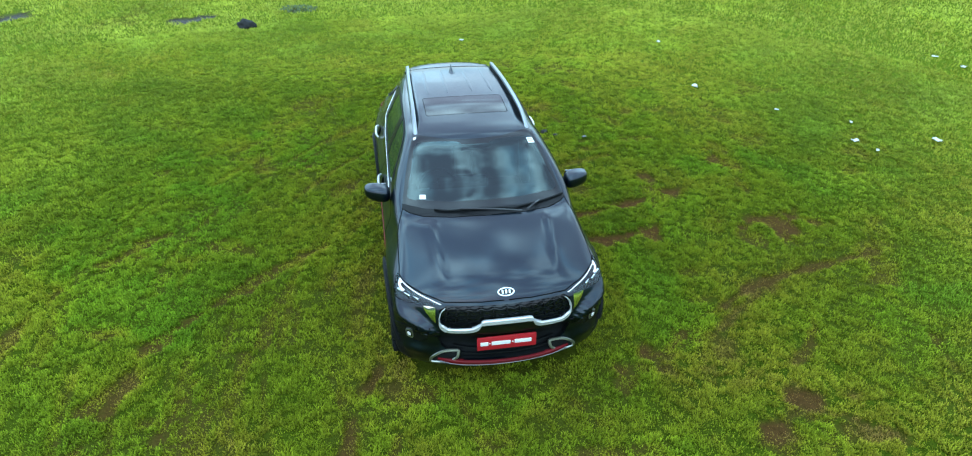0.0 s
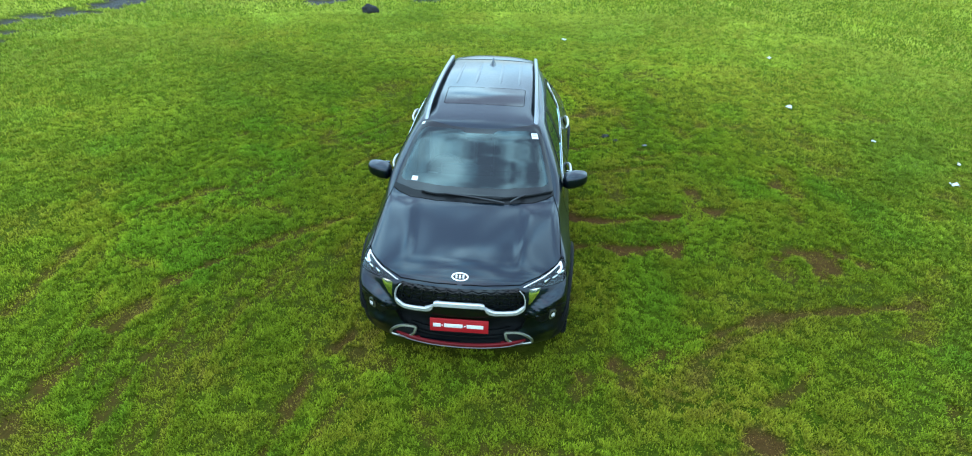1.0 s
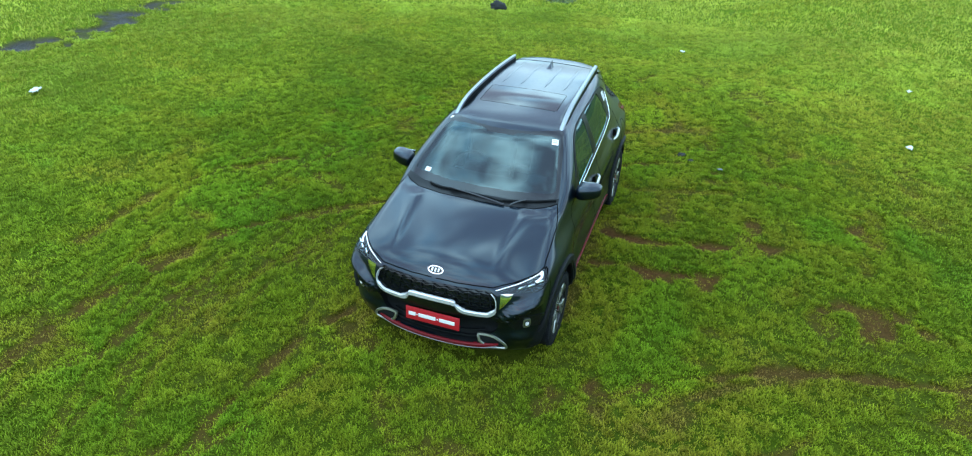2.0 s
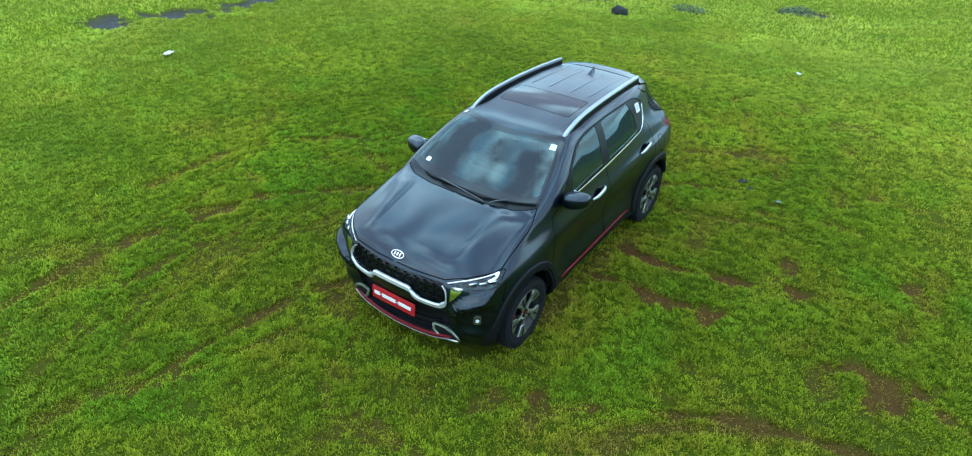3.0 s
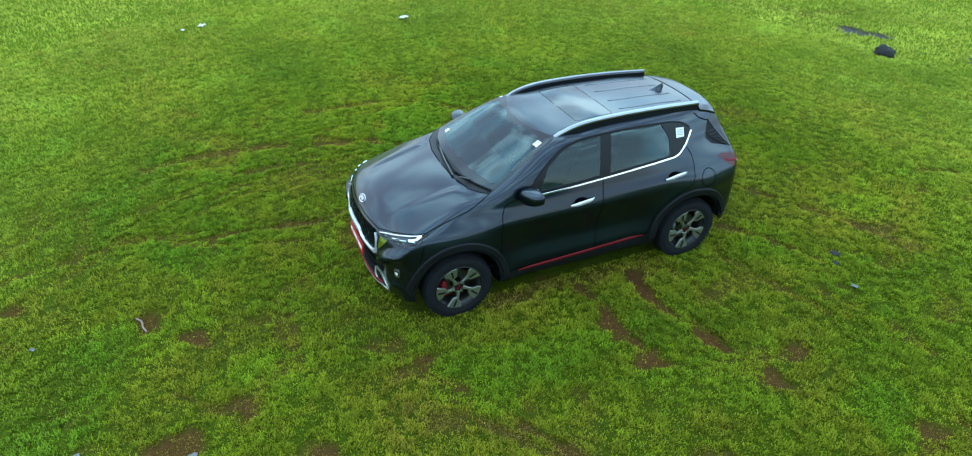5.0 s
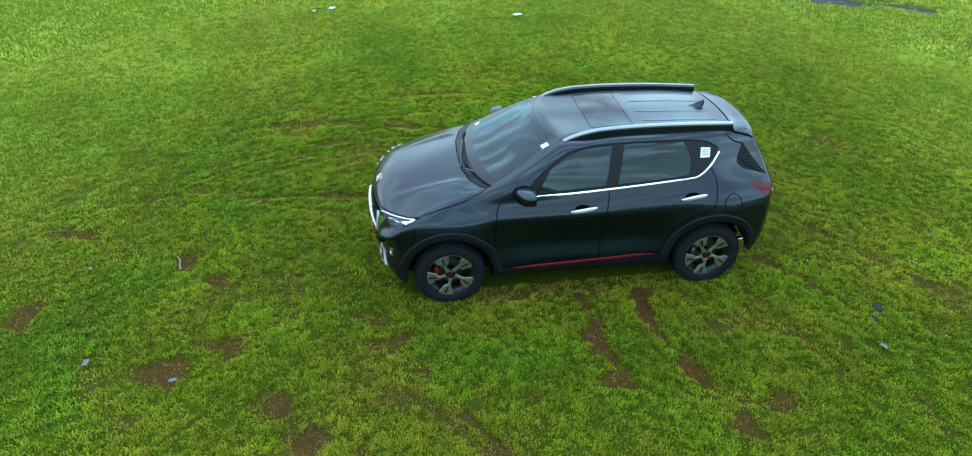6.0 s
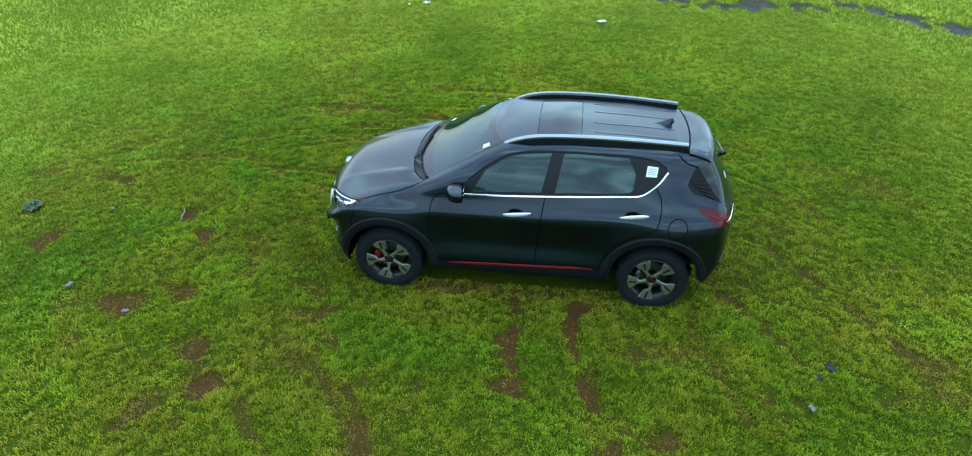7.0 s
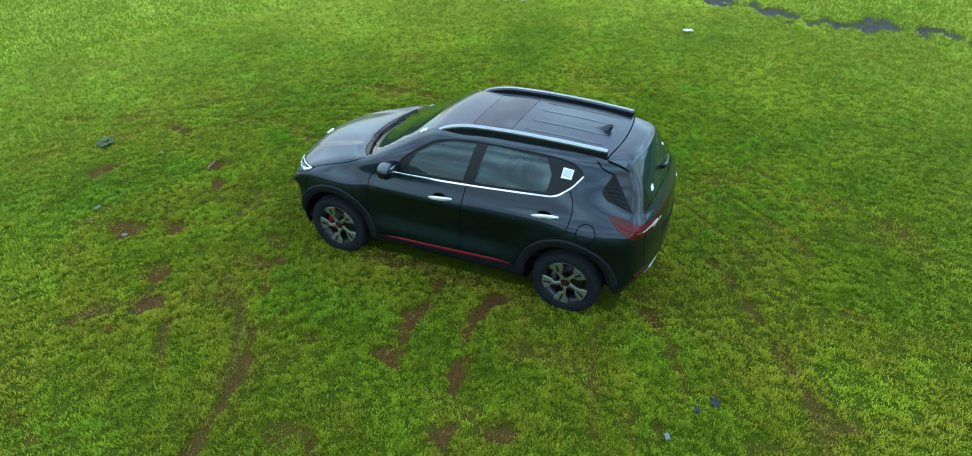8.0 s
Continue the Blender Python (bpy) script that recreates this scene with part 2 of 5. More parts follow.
SEAT = material("black_seat", (0.009, 0.010, 0.012), 0.6, vary=0.2, bump=0.3)
TRIM_IN = material("dark_trim", (0.010, 0.011, 0.013), 0.6, spec=0.2, vary=0.2, bump=0.3)
LAMP_RED = material("red_lamp_plastic", (0.050, 0.002, 0.004), 0.25, coat=0.1, spec=0.25, vary=0.2, scale=12)
LED = material("lit_led_strip", (0.95, 0.97, 1.0), 0.3, emit=0.15)
SCREEN = window_glass("windscreen_glass", (0.13, 0.24, 0.27), 1.55, glare_mix=0.010)
SIDE_GLASS = window_glass("tinted_glass", (0.17, 0.22, 0.20), 1.48, glare_mix=0.040)
LENS = window_glass("lamp_lens", (0.86, 0.88, 0.9), 1.3)


# ---- the car ----
def part(name, bm, mat, parent, label="", smooth=True, kind=""):
    """Link a bmesh as one mesh object under a thing or a part."""
    me = bpy.data.meshes.new(name)
    bmesh.ops.recalc_face_normals(bm, faces=bm.faces)
    bm.to_mesh(me)
    bm.free()
    if smooth:
        me.shade_smooth()
        me.set_sharp_from_angle(angle=radians(38))
    me.materials.append(mat)
    ob = new(name, me)
    ob.parent = parent
    return tagged(ob, label, kind=kind)


def raw(name, verts, faces, mat, parent, normals=None, label=""):
    me = bpy.data.meshes.new(name)
    me.from_pydata([tuple(v) for v in verts], [], faces)
    me.shade_smooth()
    if normals is not None:
        me.normals_split_custom_set_from_vertices([tuple(v) for v in normals])
    me.materials.append(mat)
    ob = new(name, me)
    ob.parent = parent
    return tagged(ob, label)


def box(size, at=(0, 0, 0), turn=None, bevel=0.0, segments=2, bm=None):
    """A block with rounded edges, added to a bmesh."""
    b = bmesh.new()
    bmesh.ops.create_cube(b, size=1, matrix=Matrix.Diagonal((*size, 1)))
    if bevel:
        bmesh.ops.bevel(b, geom=b.edges[:], offset=bevel, segments=segments, profile=0.5, affect="EDGES")
    bmesh.ops.transform(b, matrix=Matrix.Translation(at) @ (turn or Matrix()), verts=b.verts)
    return merge(bm, b)


def merge(bm, b):
    if bm is None:
        return b
    me = bpy.data.meshes.new("scratch")
    b.to_mesh(me)
    b.free()
    bm.from_mesh(me)
    bpy.data.meshes.remove(me)
    return bm


def rod(path, radius, sides=8, flat=1.0, bm=None, up=(0, 0, 1)):
    """A round bar along a path; radius may be one value or one for each point."""
    bm = bm or bmesh.new()
    P = [Vector(p) for p in path]
    rings = []
    for i, p in enumerate(P):
        t = (P[min(i + 1, len(P) - 1)] - P[max(i - 1, 0)]).normalized()
        a = t.cross(Vector(up))
        a = a.normalized() if a.length > 1e-4 else Vector((1, 0, 0))
        b = a.cross(t).normalized()
        r = radius[i] if isinstance(radius, (list, tuple)) else radius
        rings.append([bm.verts.new(p + a * r * math.cos(k * math.tau / sides) + b * r * flat * math.sin(k * math.tau / sides)) for k in range(sides)])
    for r0, r1 in zip(rings, rings[1:]):
        for k in range(sides):
            bm.faces.new((r0[k], r0[(k + 1) % sides], r1[(k + 1) % sides], r1[k]))
    bm.faces.new(rings[0][::-1])
    bm.faces.new(rings[-1])
    return bm


def lathe(profile, segments=48, bm=None, axis="x"):
    """A closed profile of (across, radius) turned about the x axis."""
    bm = bm or bmesh.new()
    rings = []
    for k in range(segments):
        a = k * math.tau / segments
        rings.append([bm.verts.new((u, r * math.cos(a), r * math.sin(a))) for u, r in profile])
    m = len(profile)
    for k in range(segments):
        r0, r1 = rings[k], rings[(k + 1) % segments]
        for j in range(m):
            bm.faces.new((r0[j], r0[(j + 1) % m], r1[(j + 1) % m], r1[j]))
    return bm


def prism(outline, thick, bm=None, matrix=None):
    """A plate of the given (x, y) outline."""
    b = bmesh.new()
    lo = [b.verts.new((x, y, -thick / 2)) for x, y in outline]
    hi = [b.verts.new((x, y, thick / 2)) for x, y in outline]
    n = len(outline)
    b.faces.new(lo[::-1])
    b.faces.new(hi)
    for i in range(n):
        b.faces.new((lo[i], lo[(i + 1) % n], hi[(i + 1) % n], hi[i]))
    if matrix:
        bmesh.ops.transform(b, matrix=matrix, verts=b.verts)
    return merge(bm, b)


def smooth_path(points, per=8):
    """A path of many points through a few (Catmull-Rom)."""
    P = [Vector(p) for p in points]
    P = [P[0] * 2 - P[1]] + P + [P[-1] * 2 - P[-2]]
    out = []
    for i in range(1, len(P) - 2):
        for k in range(per):
            t = k / per
            a, b, c, d = P[i - 1:i + 3]
            out.append(0.5 * (2 * b + (c - a) * t + (2 * a - 5 * b + 4 * c - d) * t * t + (3 * b - a - 3 * c + d) * t ** 3))
    return out + [P[-2]]


def on_skin(points, out=0.0):
    """Points of a path laid on the car's skin, with the skin's outward directions."""
    q = onto_body(np.array([tuple(p) for p in points]))
    n = body_normals(q)
    return q + n * out, n


def band(points, width, rise, out=0.0, bm=None, per=8, taper=False, mirror=1):
    """A rounded strip that lies on the skin along a path; mirror=-1 lays it on the other side."""
    bm = bm or bmesh.new()
    q, n = on_skin(smooth_path(points, per) if per > 1 else points, out)
    q, n = q * (mirror, 1, 1), n * (mirror, 1, 1)
    rings, m = [], len(q)
    for i in range(m):
        t = Vector(q[min(i + 1, m - 1)] - q[max(i - 1, 0)]).normalized()
        up = Vector(n[i])
        s = t.cross(up).normalized()
        w = width / 2 * (taper(q[i]) if callable(taper) else min(1, 0.15 + 6 * min(i, m - 1 - i) / m) if taper else 1)
        p = Vector(q[i])
        rings.append([bm.verts.new(p + s * a * w + up * b * rise) for a, b in ((-1, -0.6), (-1, 0.5), (-0.7, 1), (0.7, 1), (1, 0.5), (1, -0.6))])
    for r0, r1 in zip(rings, rings[1:]):
        for k in range(6):
            bm.faces.new((r0[k], r0[(k + 1) % 6], r1[(k + 1) % 6], r1[k]))
    bm.faces.new(rings[0][::-1])
    bm.faces.new(rings[-1])
    return bm


def lying(outline, toward, out, thick, bm=None, mirror=1, fine=0.012):
    """A thin sheet of the given outline (points of the skin, in order), with its rim."""
    c = np.mean(np.array(outline), axis=0)
    q = np.array(outline)
    rings = max(2, int(np.max(np.linalg.norm(q - c, axis=1)) / fine / 3))
    rows = [onto_body(c + (q - c) * k / rings) for k in range(rings, 0, -1)]
    rows = [r + body_normals(r) * out for r in rows]
    base = onto_body(q) + body_normals(onto_body(q)) * (out - thick)
    mid = onto_body(c[None])
    mid = mid + body_normals(mid) * out
    bm = bm or bmesh.new()
    f = np.array((mirror, 1, 1))
    V = [[bm.verts.new(tuple(p * f)) for p in r] for r in [base] + rows]
    m = len(q)
    for a, b in zip(V, V[1:]):
        for k in range(m):
            bm.faces.new((a[k], a[(k + 1) % m], b[(k + 1) % m], b[k]))
    top = bm.verts.new(tuple(mid[0] * f))
    for k in range(m):
        bm.faces.new((V[-1][k], V[-1][(k + 1) % m], top))
    return bm


def densify(poly, step=0.02):
    out = []
    for a, b in zip(poly, poly[1:] + poly[:1]):
        k = max(1, int(math.dist(a, b) / step))
        out += [tuple(np.array(a) + (np.array(b) - np.array(a)) * i / k) for i in range(k)]
    return out


def side_point(y, z):
    return (float(side_x(np.array(y), np.array(z))), y, z)


def ring_points(y, z, r, n=40, squash=1.0):
    return [(y + r * math.cos(k * math.tau / n), z + squash * r * math.sin(k * math.tau / n)) for k in range(n)]


# The views in which panels are cut out of the skin: two axes across, and which faces take part
X, Y, Z = Vector((1, 0, 0)), Vector((0, 1, 0)), Vector((0, 0, 1))
D = Vector((1, 1, 0))
SIDE = (Y, Z, lambda c: c.x > 0.28)
FRONT = (X, Z, lambda c: c.y < -1.55)
REAR = (X, Z, lambda c: c.y > 1.45)
ABOVE = (X, Y, lambda c: c.z > 0.82)
CORNER = (D, Z, lambda c: c.y < -1.2 and c.x > 0.3)
arch_f, arch_r = ring_points(AXLE_F, TYRE, ARCH, 32), ring_points(AXLE_R, TYRE, ARCH, 32)
clad_f, clad_r = ring_points(AXLE_F, TYRE, 0.492, 36), ring_points(AXLE_R, TYRE, 0.492, 36)
DLO = [(-0.62, 1.085), (-0.3, 1.092), (0.0, 1.10), (0.5, 1.125), (0.97, 1.15), (1.06, 1.16), (1.11, 1.18), (1.17, 1.22), (1.215, 1.257), (1.285, 1.34), (1.27, 1.36),
       (1.225, 1.392), (1.14, 1.43), (0.94, 1.458), (0.5, 1.473), (0.22, 1.468), (0.05, 1.458), (-0.07, 1.44), (-0.17, 1.41), (-0.335, 1.315), (-0.48, 1.205)]
PANELS = [
    ("front_bumper", SIDE[:2] + (lambda c: c.y < -1.3,), [(-2.2, 0.0), (-1.3, 0.0), (-1.3, 0.3), (-1.64, 0.52), (-1.60, 0.70), (-1.54, 0.83), (-1.6, 0.86), (-2.2, 0.90)]),
    ("rear_bumper", SIDE[:2] + (lambda c: c.y > 1.3,), [(2.2, 0.0), (1.3, 0.0), (1.3, 0.3), (1.66, 0.52), (1.62, 0.72), (1.68, 0.80), (2.2, 0.72)]),
    ("sill_cladding", SIDE, [(-1.2, 0.0), (1.2, 0.0), (1.2, 0.35), (0.86, 0.41), (-0.84, 0.37), (-1.2, 0.35)]),
    ("front_door", SIDE, [(-0.80, 0.385), (0.155, 0.405), (0.165, 0.55), (0.195, 0.90), (0.222, 1.09), (0.232, 1.111), (0.0, 1.10), (-0.3, 1.092), (-0.62, 1.085), (-0.74, 1.07), (-0.79, 1.03),
                          (-0.815, 0.966), (-0.834, 0.78), (-0.835, 0.6)]),
    ("rear_door", SIDE, [(0.155, 0.405), (0.74, 0.42), (0.775, 0.52), (0.86, 0.68), (1.0, 0.79), (1.15, 0.845), (1.215, 0.885), (1.24, 0.95), (1.252, 1.05), (1.238, 1.137), (1.20, 1.20), (1.165, 1.222),
                         (1.11, 1.18), (1.06, 1.16), (0.97, 1.15), (0.5, 1.125), (0.232, 1.111), (0.222, 1.09), (0.195, 0.90), (0.165, 0.55)]),
    ("fuel_flap", SIDE, ring_points(1.405, 0.902, 0.085, 20)),
    ("front_arch", SIDE, clad_f), ("rear_arch", SIDE, clad_r),
    ("hole", SIDE, arch_f), ("hole", SIDE, arch_r),
    ("hole", SIDE, [(-1.72, 0.0), (-1.3, 0.0), (-1.3, 0.33), (-1.64, 0.27), (-1.70, 0.22), (-1.72, 0.17)]), ("hole", SIDE, [(1.92, 0.0), (1.3, 0.0), (1.3, 0.36), (1.665, 0.36), (1.72, 0.305), (1.80, 0.275), (1.92, 0.24)]),
    ("window_surround", SIDE, DLO),
    ("front_window", SIDE, [(-0.44, 1.112), (0.185, 1.135), (0.258, 1.452), (0.05, 1.438), (-0.06, 1.42), (-0.16, 1.39), (-0.32, 1.296)]),
    ("rear_window", SIDE, [(0.305, 1.14), (0.96, 1.17), (0.99, 1.19), (1.006, 1.311), (0.94, 1.438), (0.5, 1.456), (0.368, 1.452)]),
    ("louvre", SIDE[:2] + (lambda c: c.y > 1.35 and c.x > 0.3,), [(1.535, 1.378), (1.505, 1.325), (1.468, 1.25), (1.464, 1.228), (1.491, 1.197), (1.526, 1.17), (1.638, 1.142), (1.765, 1.105), (1.70, 1.17), (1.632, 1.25), (1.575, 1.325)]),
    ("quarter_gloss", SIDE[:2] + (lambda c: c.y > 1.35 and c.x > 0.3,), [(1.535, 1.378), (1.575, 1.325), (1.632, 1.25), (1.70, 1.17), (1.765, 1.105), (1.95, 1.085), (1.90, 1.2), (1.70, 1.42), (1.60, 1.43)]),
    ("tailgate", REAR, [(-0.1, 1.10), (0.46, 1.10), (0.60, 1.09), (0.60, 1.0), (0.60, 0.74), (0.54, 0.56), (-0.1, 0.54)]),
    ("tailgate_glass", REAR, [(-0.1, 1.43), (0.40, 1.425), (0.41, 1.40), (0.435, 1.25), (0.45, 1.11), (0.44, 1.095), (-0.1, 1.08)]),
    ("tail_lamp", SIDE[:2] + (lambda c: c.y > 1.5 and c.x > 0.36,), [(1.56, 1.062), (1.61, 1.02), (1.69, 0.965), (1.79, 0.915), (1.88, 0.895), (2.1, 0.89), (2.1, 0.99), (1.88, 1.003), (1.82, 1.030), (1.714, 1.068), (1.62, 1.078)]),
    ("light_bar", REAR, [(-0.1, 1.005), (0.38, 1.005), (0.38, 0.975), (-0.1, 0.975)]),
    ("hood", ABOVE, [(-0.1, -1.93), (0.2, -1.915), (0.35, -1.888), (0.485, -1.855), (0.62, -1.752), (0.70, -1.667), (0.765, -1.588), (0.80, -1.51), (0.798, -1.45), (0.808, -1.28), (0.812, -1.11), (0.78, -1.027),
                     (0.745, -0.965), (0.71, -0.89), (0.65, -0.945), (0.53, -1.02), (0.3, -1.075), (-0.1, -1.098)]),
    ("cowl", ABOVE, [(-0.1, -1.098), (0.3, -1.075), (0.53, -1.02), (0.65, -0.945), (0.71, -0.89), (0.70, -0.84), (0.64, -0.875), (0.52, -0.935), (0.3, -0.985), (-0.1, -1.005)]),
    ("screen_border", ABOVE, [(-0.1, -1.005), (0.3, -0.985), (0.52, -0.935), (0.64, -0.875), (0.70, -0.84), (0.655, -0.62), (0.605, -0.40), (0.55, -0.20), (0.53, -0.185), (0.48, -0.198), (0.44, -0.218), (0.36, -0.25), (0.27, -0.282), (0.1, -0.308), (-0.1, -0.315)]),
    ("windscreen", ABOVE, [(-0.1, -0.93), (0.3, -0.905), (0.60, -0.835), (0.64, -0.81), (0.655, -0.78), (0.60, -0.56), (0.545, -0.33), (0.52, -0.295), (0.48, -0.288), (0.2, -0.325), (0.15, -0.34), (0.12, -0.37), (-0.1, -0.375)]),
    ("sunroof", ABOVE[:2] + (lambda c: c.z > 1.3,), [(-0.1, 0.105), (0.37, 0.115), (0.39, 0.135), (0.39, 0.49), (0.37, 0.51), (-0.1, 0.51)]),
    ("headlamp", CORNER, [(-1.368, 0.868), (-1.127, 0.908), (-0.95, 0.92), (-0.814, 0.93), (-0.70, 0.936), (-0.682, 0.925), (-0.72, 0.89), (-0.746, 0.868), (-0.82, 0.852), (-0.95, 0.845), (-1.2, 0.848)]),
    ("grille", FRONT, [(-0.1, 0.868), (0.30, 0.868), (0.455, 0.866), (0.51, 0.83), (0.515, 0.78), (0.50, 0.725), (0.44, 0.672), (0.22, 0.69), (0.16, 0.745), (-0.1, 0.745)]),
    ("lower_intake", FRONT, [(-0.1, 0.60), (0.50, 0.60), (0.53, 0.55), (0.50, 0.44), (0.40, 0.37), (0.36, 0.32), (-0.1, 0.315)]),
]
SKIN_MAT = {"front_window": SIDE_GLASS, "rear_window": SIDE_GLASS, "windscreen": SCREEN, "tailgate_glass": SIDE_GLASS, "window_surround": SATIN_BLACK, "screen_border": GLOSS_BLACK, "cowl": SATIN_BLACK,
            "sunroof": ROOF_GLASS, "headlamp": GLOSS_BLACK, "grille": GLOSS_BLACK, "lower_intake": CLADDING, "louvre": CLADDING, "quarter_gloss": GLOSS_BLACK, "tail_lamp": LAMP_RED, "light_bar": LAMP_RED,
            "front_arch": CLADDING, "rear_arch": CLADDING, "sill_cladding": CLADDING}
PAIRED = ("front_door", "rear_door", "front_arch", "rear_arch", "sill_cladding", "front_window", "rear_window", "window_surround", "louvre", "quarter_gloss", "tail_lamp", "headlamp", "fuel_flap")
SUNK = {"grille": 0.035, "lower_intake": 0.05, "headlamp": 0.02, "front_window": 0.004, "rear_window": 0.004, "louvre": 0.004}
SEAMS = ("front_door", "rear_door", "fuel_flap", "hood", "tailgate", "sunroof")


def inside(poly, u, v):
    hit = False
    for (a, b), (c, d) in zip(poly, poly[1:] + poly[:1]):
        if (b > v) != (d > v) and u < (c - a) * (v - b) / (d - b) + a:
            hit = not hit
    return hit


def body_mesh(ny=112, nl=38, nf=100):
    """Half of the skin as an even net of faces."""
    phi = np.linspace(-math.pi / 2, math.pi / 2, nf)
    rows = []
    for lam in np.linspace(math.pi / 2 - 0.01, 0, nl, endpoint=False):
        rows.append(np.stack([np.cos(phi) * np.cos(lam), NOSE_AXIS - np.sin(lam) + 0 * phi, AXIS_Z + np.sin(phi) * np.cos(lam)], 1))
    for y in np.linspace(NOSE_AXIS, TAIL_AXIS, ny):
        rows.append(np.stack([np.cos(phi), y + 0 * phi, AXIS_Z + np.sin(phi)], 1))
    for lam in np.linspace(0, math.pi / 2 - 0.01, nl + 1)[1:]:
        rows.append(np.stack([np.cos(phi) * np.cos(lam), TAIL_AXIS + np.sin(lam) + 0 * phi, AXIS_Z + np.sin(phi) * np.cos(lam)], 1))
    p = onto_body(np.concatenate(rows))
    p[np.abs(p[:, 0]) < 1e-5, 0] = 0
    bm = bmesh.new()
    v = [bm.verts.new(q) for q in p.tolist()]
    for i in range(len(rows) - 1):
        for j in range(nf - 1):
            bm.faces.new((v[i * nf + j], v[i * nf + j + 1], v[(i + 1) * nf + j + 1], v[(i + 1) * nf + j]))
    return bm


def cut_panels():
    """Cut every panel's outline into the skin; returns points, directions and each panel's faces."""
    bm = body_mesh()
    tag = bm.faces.layers.int.new("panel")
    names = ["body"]
    for name, (U, V, use), poly in PANELS:
        if name not in names:
            names.append(name)
        us, vs = [a for a, _ in poly], [b for _, b in poly]
        lo_u, hi_u, lo_v, hi_v = min(us) - 0.08, max(us) + 0.08, min(vs) - 0.08, max(vs) + 0.08

        def near():
            out = []
            for f in bm.faces:
                c = f.calc_center_median()
                if use(c) and lo_u < c.dot(U) < hi_u and lo_v < c.dot(V) < hi_v:
                    out.append(f)
            return out
        faces = near()
        un, vn = U / U.length_squared, V / V.length_squared
        for (a, b), (c, d) in zip(poly, poly[1:] + poly[:1]):
            normal = un * (d - b) - vn * (c - a)
            normal = U * (d - b) / U.length - V * (c - a) / V.length if U.length > 1.1 else normal
            L0, L1 = min(a, c) - 0.05, max(a, c) + 0.05
            M0, M1 = min(b, d) - 0.05, max(b, d) + 0.05
            if U.length > 1.1:
                p0, p1 = un * a + vn * b, un * c + vn * d
                normal = (p1 - p0).cross(U.cross(V))
            sel = [f for f in faces if f.is_valid and any(L0 < w.co.dot(U) < L1 and M0 < w.co.dot(V) < M1 for w in f.verts)]
            if not sel:
                continue
            geom = list({e for f in sel for e in f.edges}) + list({w for f in sel for w in f.verts}) + sel
            r = bmesh.ops.bisect_plane(bm, geom=geom, dist=1e-5, plane_co=un * a + vn * b, plane_no=normal)
            faces = [f for f in faces if f.is_valid] + [g for g in r["geom"] if isinstance(g, bmesh.types.BMFace)]
            faces = list(set(faces))
        k = names.index(name)
        for f in near():
            c = f.calc_center_median()
            if inside(poly, c.dot(U), c.dot(V)):
                f[tag] = k
    bm.verts.index_update()
    p = np.array([w.co[:] for w in bm.verts])
    p = onto_body(p)
    p[np.abs(p[:, 0]) < 1e-4, 0] = 0
    n = body_normals(p)
    n[p[:, 0] == 0, 0] = 0
    sets = {k: [] for k in names}
    for f in bm.faces:
        sets[names[f[tag]]].append([w.index for w in f.verts])
    bm.free()
    return p, n, sets


SKIN, SKIN_N, SKIN_SETS = cut_panels()


def sheet(faces, gap=0.0, sink=0.0, flange=0.016, mirror=0):
    """One panel's points, faces and directions, with its turned-in rim. mirror: 0 both halves in one, 1 or -1 one side."""
    ids = sorted({i for f in faces for i in f})
    to = {k: j for j, k in enumerate(ids)}
    p, n = SKIN[ids].copy(), SKIN_N[ids].copy()
    F = [[to[i] for i in f] for f in faces]
    seen = {}
    for f in F:
        for a, b in zip(f, f[1:] + f[:1]):
            seen.setdefault((min(a, b), max(a, b)), []).append((a, b, f))
    rim = [v[0] for v in seen.values() if len(v) == 1 and not (abs(p[v[0][0]][0]) < 1e-6 and abs(p[v[0][1]][0]) < 1e-6)]
    push = np.zeros_like(p)
    for a, b, f in rim:
        e = p[b] - p[a]
        w = np.cross(n[a], e)
        if np.dot(w, np.mean(p[f], axis=0) - p[a]) < 0:
            w = -w
        w /= np.linalg.norm(w) + 1e-9
        push[a] += w
        push[b] += w
    l = np.linalg.norm(push, axis=1)[:, None]
    push = np.where(l > 1e-6, push / np.maximum(l, 1e-6), 0)
    p = p + push * gap - n * sink
    P, N, G = list(p), list(n), list(F)
    for a, b, f in rim:
        k = len(P)
        P += [p[a], p[b], p[b] - n[b] * (flange), p[a] - n[a] * flange]
        N += [-push[a], -push[b], -push[b], -push[a]]
        G.append([k, k + 1, k + 2, k + 3])
    P, N = np.array(P), np.array(N)
    for i, g in enumerate(G):
        corners = P[g]
        if np.dot(np.cross(corners, np.roll(corners, -1, axis=0)).sum(axis=0), N[g].sum(axis=0)) < 0:
            G[i] = g[::-1]
    flip = np.array((-1, 1, 1))
    if mirror == 1:
        return P, G, N
    if mirror == -1:
        return P * flip, [g[::-1] for g in G], N * flip
    k = len(P)
    return np.concatenate([P, P * flip]), G + [[i + k for i in g[::-1]] for g in G], np.concatenate([N, N * flip])


